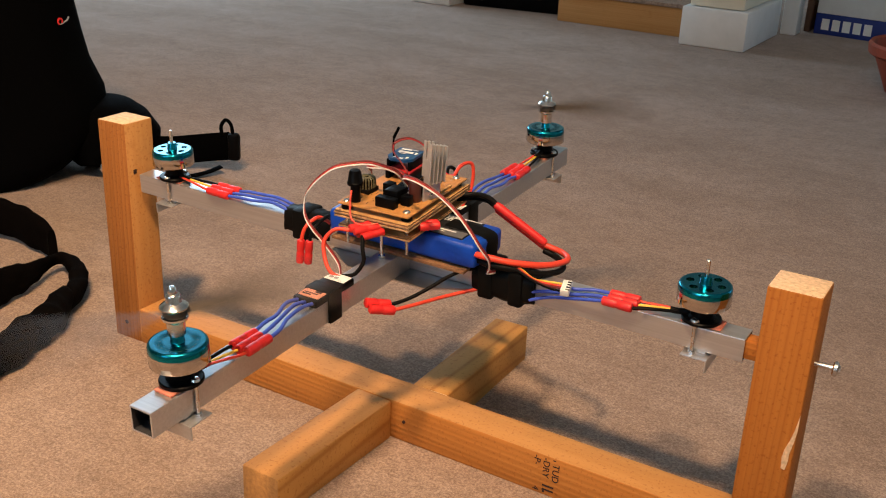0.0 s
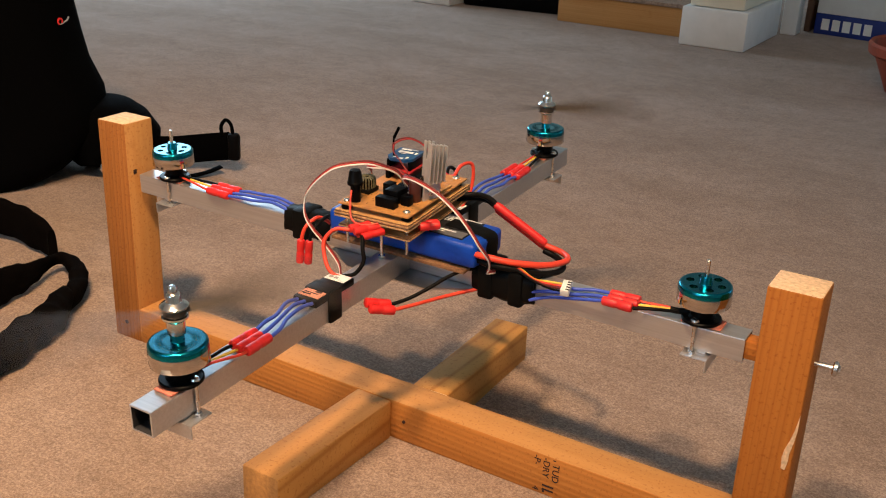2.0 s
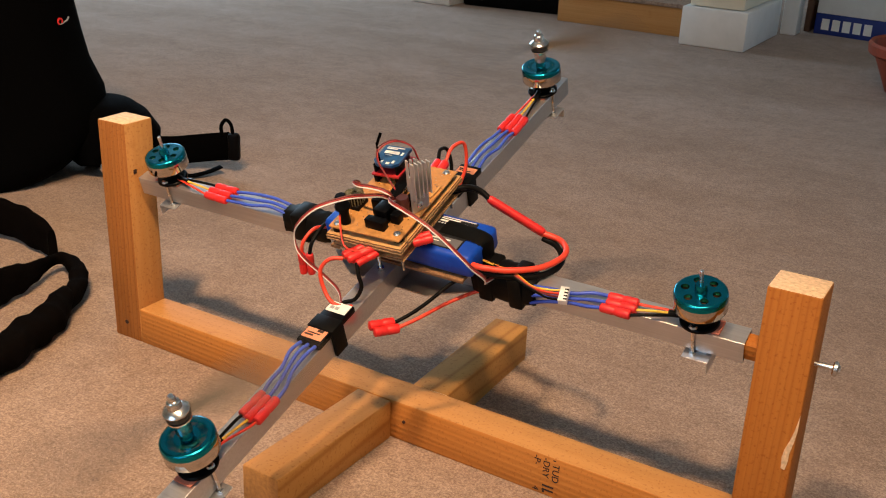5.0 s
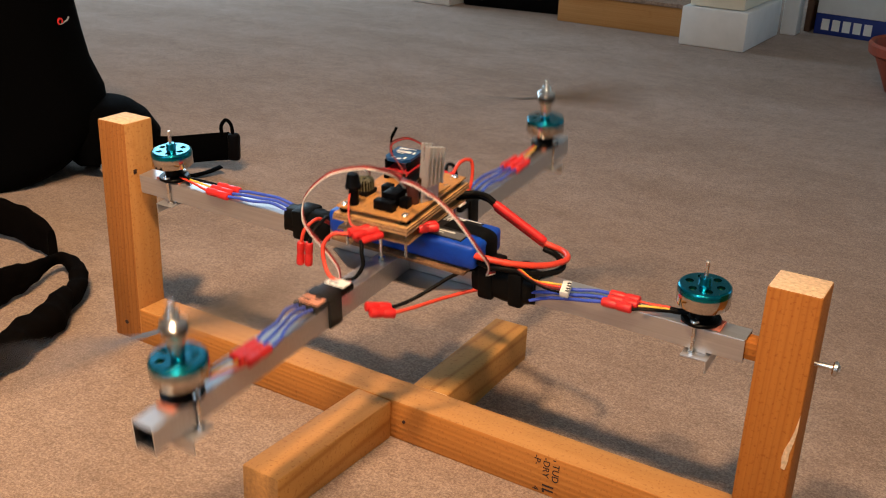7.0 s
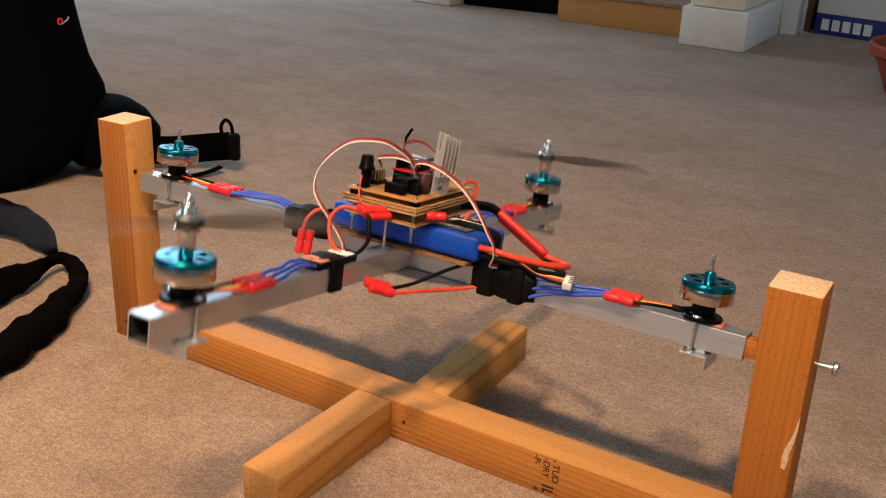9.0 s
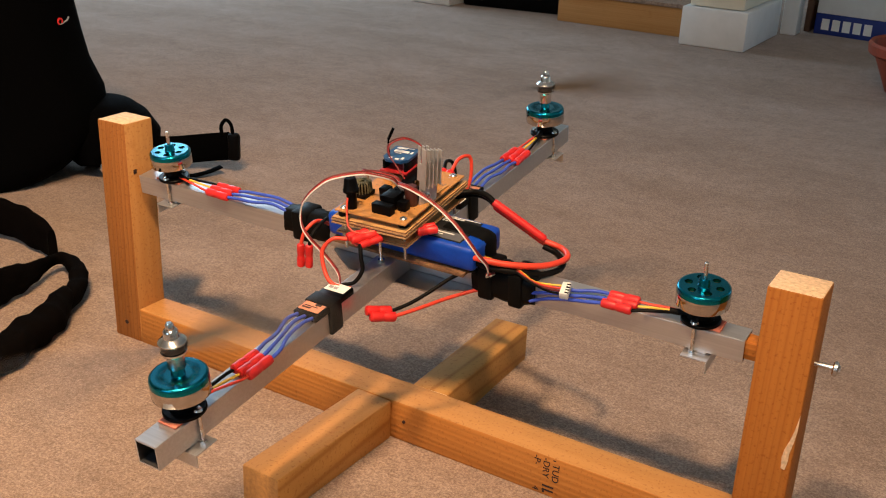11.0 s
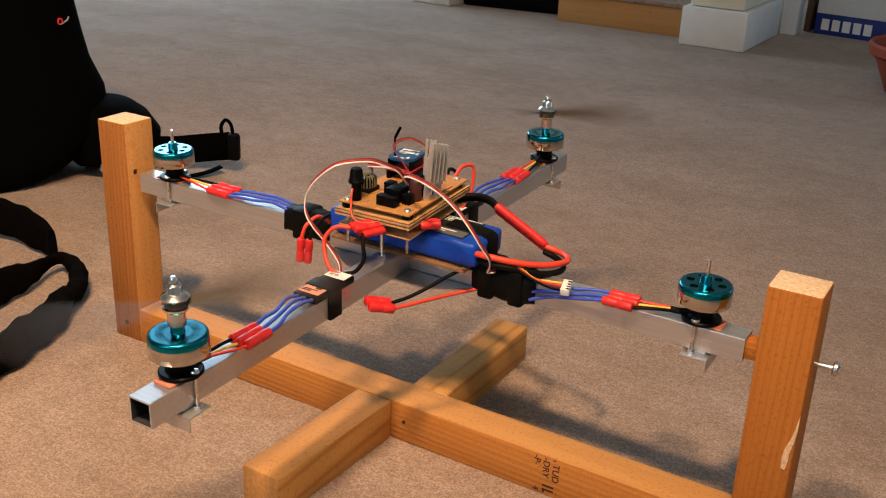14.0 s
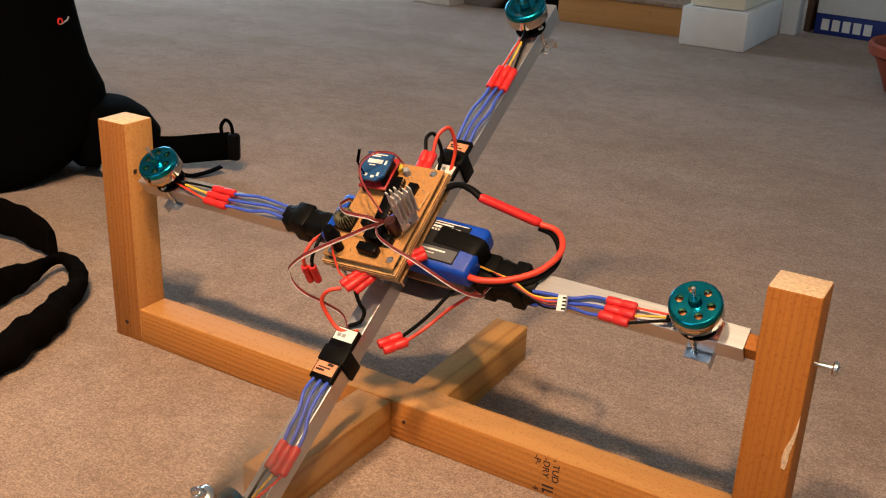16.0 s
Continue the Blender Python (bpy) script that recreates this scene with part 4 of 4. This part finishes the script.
cable("signal_wire", [(-0.0020, -0.0500, 0.0680), (0.0010, -0.0560, 0.0600), (0.0080, -0.0640, 0.0500), (0.0190, -0.0640, 0.0470), (0.0280, -0.0560, 0.0480)], 0.0009, "red_wire", quad, "thin red signal wire", n=6)


def balance_plug():
    bm = bmesh.new()
    m = pose(0.1785, -0.0170, 0.0150, 14, 0, 12)
    box(bm, (-0.0035, -0.0068, -0.0030), (0.0035, 0.0068, 0.0030), 0.0005, m=m)
    pl = part("balance_plug", bm, "white_plastic", quad, "white four-way balance plug")
    bm = bmesh.new()
    for k in range(4):
        box(bm, (0.0005, -0.0056 + 0.0030 * k, 0.0029), (0.0036, -0.0042 + 0.0030 * k, 0.0032), 0, m=m)
    part("slot", bm, "label_dark", pl, smooth=None)
    for k, mat in enumerate(("black_wire", "brown_wire", "red_wire", "yellow_wire")):
        y = -0.0045 + 0.0030 * k
        cable("wire", [m @ Vector((-0.003, y, 0)), m @ Vector((-0.014, y * 0.8, 0.0005)), (0.1500, -0.0190 + 0.001 * k, 0.0150), (0.1330, -0.0150 + 0.0014 * k, 0.0185), (0.1120, -0.0080, 0.0190), (0.1000, -0.0060, 0.0190)], 0.0009, mat, pl, n=6)


balance_plug()


# ---- details of the stand ----
def pivot_screw(x, s, inner):
    """The bolt that carries the tube through a post."""
    ax = pose(x, PIVOT_Y, PIVOT_Z, 0, 90 * s, 0)
    bm = bmesh.new()
    lathe(bm, [(0.0, -inner), (0.0020, -inner), (0.0020, 0.0125), (0.0046, 0.0125), (0.0056, 0.0135), (0.0054, 0.0156), (0.0030, 0.0170), (0.0, 0.0172)], 18)
    box(bm, (-0.0034, -0.0005, 0.0164), (0.0034, 0.0005, 0.0175))
    box(bm, (-0.0005, -0.0034, 0.0164), (0.0005, 0.0034, 0.0175))
    part("pivot_screw", bm, "steel", stand_ob, "zinc pivot screw", at=ax)


pivot_screw(0.3660, 1, 0.045)
pivot_screw(-0.3425, -1, 0.045)


def stand_marks():
    # screw hole beside the front foot
    bm = bmesh.new()
    lathe(bm, [(0.0, 0.0), (0.0016, 0.0), (0.0016, 0.0012), (0.0, 0.0012)], 12, m=pose(0.0330, -D / 2 - 0.0003, 0.0215, 90, 0, 0))
    part("screw_hole", bm, "ink", stand_ob, "dark screw hole")
    bm = bmesh.new()
    lathe(bm, [(0.0, 0.0), (0.0022, 0.0), (0.0022, 0.0008), (0.0, 0.0008)], 12, m=pose(-0.3225, -D / 2 - 0.0001, 0.0190, 90, 0, 0))
    part("screw_hole", bm, "ink", stand_ob, "sunk screw hole in the post")
    # worn slot where the pivot enters the post
    bm = bmesh.new()
    box(bm, (-0.3040, -0.0112, 0.1868), (-0.3034, -0.0068, 0.1915), 0.0003)
    part("pivot_slot", bm, "ink", stand_ob, "dark worn slot round the pivot")
    # torn pale grain on the post
    bm = bmesh.new()
    ring = [(-0.0008, 0.146), (-0.0028, 0.132), (-0.0046, 0.1240), (-0.0072, 0.1150), (-0.0080, 0.1080), (-0.0074, 0.0995), (-0.0048, 0.0990), (-0.0034, 0.1070), (-0.0036, 0.1130), (-0.0016, 0.1240), (-0.0006, 0.134)]
    lo = [bm.verts.new((0.3668 + x, -D / 2 - 0.0001, z)) for x, z in ring]
    hi = [bm.verts.new((0.3668 + x * 0.9, -D / 2 - 0.0008, z)) for x, z in ring]
    bm.faces.new(hi)
    for k in range(len(ring)):
        bm.faces.new((lo[k], lo[(k + 1) % len(ring)], hi[(k + 1) % len(ring)], hi[k]))
    part("torn_grain", bm, "end_grain", stand_ob, "pale torn patch of wood", smooth=None)


stand_marks()


def stamp():
    """The ink grade stamp on the base beam, read from the side."""
    for words, x, z, size in (("TUD", 0.1818, 0.0340, 0.0088), ("-DRY", 0.1730, 0.0374, 0.0086), ("-P-", 0.1644, 0.0376, 0.0086), ("4", 0.1650, 0.0066, 0.0082)):
        cu = bpy.data.curves.new("stamp", "FONT")
        cu.body, cu.size, cu.extrude = words, size, 0.0001
        ob = bpy.data.objects.new("stamp", cu)
        me = bpy.data.meshes.new_from_object(ob)
        bpy.data.objects.remove(ob)
        me.materials.clear()
        me.materials.append(M["ink"])
        out = new("stamp", me)
        out.parent = stand_ob
        out.matrix_basis = pose(x, -D / 2 - 0.0003, z, 90, 90, 0)
        tagged(out, "dark ink grade stamp")
    for x, z, w, h in ((0.1845, 0.0366, 0.0026, 0.0008), (0.1765, 0.0092, 0.0105, 0.0016), (0.1765, 0.0052, 0.0105, 0.0016), (0.1768, 0.0030, 0.0020, 0.0018)):
        bm = bmesh.new()
        box(bm, (x - 0.003, -D / 2 - 0.0004, z), (x - 0.003 + w, -D / 2 - 0.0001, z + h))
        part("stamp_bar", bm, "ink", stand_ob, "dark ink bar", smooth=None)


stamp()

# ---- the camera backpack on the floor ----
RIGHT, BACK = Vector((0.8635, 0.5044, 0)), Vector((-0.5044, 0.8635, 0))
BAG = Matrix(((RIGHT.x, BACK.x, 0, -0.93), (RIGHT.y, BACK.y, 0, 0.27), (0, 0, 1, 0), (0, 0, 0, 1)))


def loft(bm, rows, n=28, power=3.0):
    """Rounded-box rings: (height, centre x, centre y, half width, half depth)."""
    rings = []
    for z, cx, cy, hx, hy in rows:
        ring = []
        for j in range(n):
            a = 2 * math.pi * j / n
            c, s = math.cos(a), math.sin(a)
            sq = (abs(c) ** power + abs(s) ** power) ** (-1 / power)
            p = Vector((cx + hx * c * sq, cy + hy * s * sq, z))
            p += 0.004 * noise.noise_vector(p * 22)
            p.z = max(p.z, 0.0)
            ring.append(bm.verts.new(p))
        rings.append(ring)
    for a, b in zip(rings, rings[1:]):
        for j in range(n):
            bm.faces.new((a[j], a[(j + 1) % n], b[(j + 1) % n], b[j]))
    bm.faces.new(rings[0])
    bm.faces.new(rings[-1])


def backpack():
    bag = thing("backpack", "black nylon camera backpack standing on the carpet", "backpack", BAG)
    bm = bmesh.new()
    loft(bm, [(0.0, -0.030, -0.030, 0.124, 0.112), (0.012, -0.024, -0.026, 0.140, 0.118), (0.045, -0.008, -0.012, 0.165, 0.118), (0.08, 0.000, 0, 0.177, 0.115), (0.127, -0.008, 0, 0.180, 0.115), (0.174, -0.015, 0, 0.168, 0.112), (0.216, -0.017, 0, 0.160, 0.108),
              (0.27, -0.019, 0, 0.155, 0.104), (0.34, -0.022, 0.004, 0.148, 0.096), (0.40, -0.008, 0.010, 0.135, 0.085), (0.44, -0.012, 0.016, 0.105, 0.06), (0.455, -0.012, 0.02, 0.06, 0.03)])
    part("bag_body", bm, "fabric", bag, "black padded main compartment", smooth=60)
    bm = bmesh.new()
    loft(bm, [(0.0, 0.172, 0.05, 0.034, 0.03), (0.012, 0.178, 0.035, 0.056, 0.055), (0.028, 0.186, 0.022, 0.066, 0.075), (0.058, 0.187, 0.02, 0.068, 0.078), (0.088, 0.180, 0.02, 0.058, 0.07), (0.105, 0.172, 0.02, 0.044, 0.055), (0.112, 0.168, 0.02, 0.025, 0.03)], power=2.4)
    part("side_pocket", bm, "fabric", bag, "rounded black side pocket", smooth=60)
    # hip belt lying out with its buckle
    bm = bmesh.new()
    sweep(bm, [(0.225, 0.015, 0.034), (0.280, 0.020, 0.034), (0.330, 0.022, 0.040), (0.372, 0.018, 0.046)], 0.03, 12, 8, flat=(0.006, 0.023))
    part("hip_belt", bm, "fabric", bag, "wide black padded hip belt", smooth=60)
    bm = bmesh.new()
    box(bm, (0.366, 0.010, 0.022), (0.386, 0.024, 0.068), 0.006)
    part("buckle", bm, "black_plastic", bag, "black plastic buckle")
    cable("belt_loop", [(0.358, 0.016, 0.062), (0.357, 0.016, 0.078), (0.364, 0.016, 0.088), (0.372, 0.016, 0.082), (0.375, 0.016, 0.066)], 0.003, "fabric", bag, n=8)
    cable("strap", [(0.280, 0.0, 0.004), (0.310, -0.012, 0.003), (0.335, 0.0, 0.006), (0.355, 0.014, 0.012)], 0.006, "fabric", bag, flat=(0.010, 0.0016))
    # small stitched emblem
    bm = bmesh.new()
    sweep(bm, [(0.0045 * math.cos(a), 0, 0.0045 * math.sin(a)) for a in [radians(k) for k in range(-30, 241, 30)]], 0.0013, 6, 3)
    part("emblem", bm, "red_plug", bag, "small red stitched emblem", at=pose(0.1401, -0.0391, 0.2400, -4, 0, 70))
    bm = bmesh.new()
    sweep(bm, [(0.0, 0, -0.0040), (0.008, 0, -0.002), (0.016, 0, 0.001), (0.019, 0, 0.005)], 0.0011, 6, 4)
    part("emblem_line", bm, "label_grey", bag, "grey stitched line", at=pose(0.1401, -0.0391, 0.2400, -4, 0, 70))
    return bag


backpack()


def floor_strap():
    st = thing("shoulder_strap", "black padded strap and webbing loop lying on the carpet", "strap", pose(0, 0, 0))
    for name, rows, rough, scale, label in (
            ("padded_end", [(-0.7190, 0.0720, 0.0340, 0.0070, 0.0260), (-0.6521, 0.0830, 0.0320, 0.0070, 0.0250), (-0.6090, 0.0820, 0.0300, 0.0070, 0.0250), (-0.5740, 0.0770, 0.0270, 0.0065, 0.0235), (-0.5490, 0.0710, 0.0230, 0.0060, 0.0195)], 0.003, 40, "wide padded strap end"),
            ("webbing_loop", [(-0.4863, -0.0741, 0.0240, 0.0050, 0.0220), (-0.4937, -0.0380, 0.0240, 0.0050, 0.0220), (-0.4995, -0.0049, 0.0220, 0.0050, 0.0150), (-0.5170, 0.0451, 0.0200, 0.0050, 0.0075), (-0.5032, 0.0562, 0.0190, 0.0070, 0.0085), (-0.4716, 0.0420, 0.0180, 0.0100, 0.0090), (-0.4443, 0.0202, 0.0170, 0.0110, 0.0100), (-0.4241, -0.0074, 0.0170, 0.0100, 0.0110), (-0.4175, -0.0284, 0.0170, 0.0080, 0.0120)], 0.003, 60, "loop of black webbing"),
            ("padded_strap", [(-0.4328, -0.0063, 0.0170, 0.0080, 0.0110), (-0.4161, -0.0310, 0.0170, 0.0130, 0.0140), (-0.3982, -0.0608, 0.0160, 0.0170, 0.0155), (-0.3859, -0.0964, 0.0160, 0.0190, 0.0155), (-0.3742, -0.1325, 0.0160, 0.0190, 0.0155), (-0.3618, -0.1847, 0.0160, 0.0190, 0.0155)], 0.005, 45, "thick padded strap")):
        bm = bmesh.new()
        band(bm, rows)
        crumple(bm, rough, scale)
        part(name, bm, "strap_cloth", st, label, smooth=60)


floor_strap()


# ---- by the far wall ----
def carton():
    m = pose(-0.184, 2.60, 0, 0, 0, -9)
    ct = thing("printer_carton", "white and blue printed carton on the carpet", "carton", m)
    bm = bmesh.new()
    box(bm, (0, 0, 0.062), (0.42, 0.30, 0.30), 0.002)
    part("upper_panel", bm, "card_white", ct, "white carton board")
    bm = bmesh.new()
    box(bm, (-0.0005, -0.0005, 0), (0.4205, 0.3005, 0.0618), 0.002)
    part("lower_band", bm, "card_blue", ct, "dark blue printed band")
    bm = bmesh.new()
    for k in range(5):
        x = 0.021 + 0.0320 * k
        box(bm, (x, -0.0014, 0.014), (x + 0.0235, -0.0006, 0.047), 0.0)
    part("brand_mark", bm, "card_white", ct, "white bars of a brand mark", smooth=None)


carton()


def pot():
    p = thing("plant_pot", "wide terracotta plant pot on the carpet", "pot", pose(0.246, 1.883, 0))
    bm = bmesh.new()
    lathe(bm, [(0.0, 0.0), (0.100, 0.0), (0.106, 0.006), (0.143, 0.088), (0.152, 0.089), (0.158, 0.094), (0.160, 0.113), (0.156, 0.119), (0.148, 0.116), (0.140, 0.080), (0.0, 0.078)], 56)
    part("pot", bm, "terracotta", p)
    bm = bmesh.new()
    lathe(bm, [(0.0, 0.0812), (0.138, 0.0800), (0.138, 0.0790), (0.0, 0.0790)], 30)
    part("soil", bm, "soil", p, "dark potting soil")



pot()


def shelf_foot():
    p = thing("bookcase", "white painted bookcase foot standing on the carpet", "bookcase", pose(-1.40, 2.20, 0))
    bm = bmesh.new()
    box(bm, (0.0, 0.0, 0.0), (0.15, 0.28, 0.10), 0.004)
    part("plinth", bm, "white_paint", p)
    bm = bmesh.new()
    box(bm, (0.0, 0.004, 0.1002), (0.03, 0.28, 1.2), 0.003)
    part("side_panel", bm, "white_paint", p)


shelf_foot()


def low_dark_block():
    # made-up block, standing in for unidentified dark things by the step
    p = thing("dark_block", "plain dark block in place of unidentified dark things beside the step", "box", pose(-1.235, 2.262, 0, 0, 0, 8))
    bm = bmesh.new()
    box(bm, (0.0, 0.0, 0.0), (0.36, 0.22, 0.13), 0.008)
    part("body", bm, "black_plastic", p)
    bm = bmesh.new()
    box(bm, (-0.006, -0.006, 0.1302), (0.366, 0.226, 0.150), 0.006)
    part("top_slab", bm, "fabric", p, "dark top slab of the block")


low_dark_block()


def dark_panel():
    # plain brown panel added to fill the dark gap between casing and carton
    bm = bmesh.new()
    box(bm, (-0.211, 2.58, 0.004), (-0.193, 3.30, 2.0), 0.003)
    tagged(part("panel_1", bm, "door_wood"), "dark brown upright panel filling the gap beside the carton", "door", kind="structure")


dark_panel()


# ---- what moves ----
TILT = [(0.0, 2.9), (0.5, 3.1), (1.0, 2.9), (1.5, 2.8), (2.0, 2.8), (2.5, 3.0), (3.0, 2.3), (3.5, 2.3), (3.8, 2.8), (4.0, 3.7), (4.1, 5.1), (4.2, 7.3),
        (4.35, 11.2), (4.6, 15.8), (5.0, 18.3), (5.6, 18.9), (6.3, 18.7), (6.4, 18.4), (6.5, 17.8), (6.6, 17.6), (6.7, 17.2), (6.8, 14.4), (6.9, 10.2), (7.0, 5.2),
        (7.1, -3.4), (7.2, -11.5), (7.3, -18.7), (7.4, -25.2), (7.5, -28.9), (7.6, -28.9), (7.7, -27.5), (7.8, -26.0), (7.9, -24.2), (8.0, -22.7), (8.1, -23.3),
        (8.2, -24.0), (8.3, -24.3), (8.4, -23.9), (8.5, -23.3), (8.6, -21.6), (8.7, -18.9), (8.8, -16.2), (8.9, -12.8), (9.0, -9.1), (9.1, -5.3), (9.2, -0.3),
        (9.3, 3.6), (9.45, 7.4), (9.7, 9.4), (10.2, 9.2), (10.8, 8.1), (11.3, 6.9), (11.5, 5.8), (12.0, 4.3), (12.5, 2.9), (13.0, 2.4), (13.5, 2.0), (14.0, 1.6),
        (14.5, 1.5), (14.8, 2.2), (14.9, 4.1), (15.0, 6.2), (15.1, 8.7), (15.2, 13.0), (15.3, 18.0), (15.4, 21.8), (15.5, 27.0), (15.6, 35.0), (15.7, 31.3),
        (15.8, 34.3), (15.9, 35.0), (16.0, 35.3)]


def motions():
    walk(quad, [(t, pose(0, PIVOT_Y, PIVOT_Z, a)) for t, a in TILT])
    # the driven bells and propellers turn all the time
    for k, ob in enumerate(SPIN):
        way = (1, 1, -1, -1)[k]
        angle, turns = 0.0, []
        for i in range(481):
            turns.append(angle)
            angle += 60.0 if 210 <= i < 270 else 84.0
        start = (332.0, 332.0, 125.0, 125.0)[k] - way * turns[frame(8.0) - frame(0.0)]
        walk(ob, [(i / FPS, pose(0, 0, 0, 0, 0, start + way * a)) for i, a in enumerate(turns)])


motions()
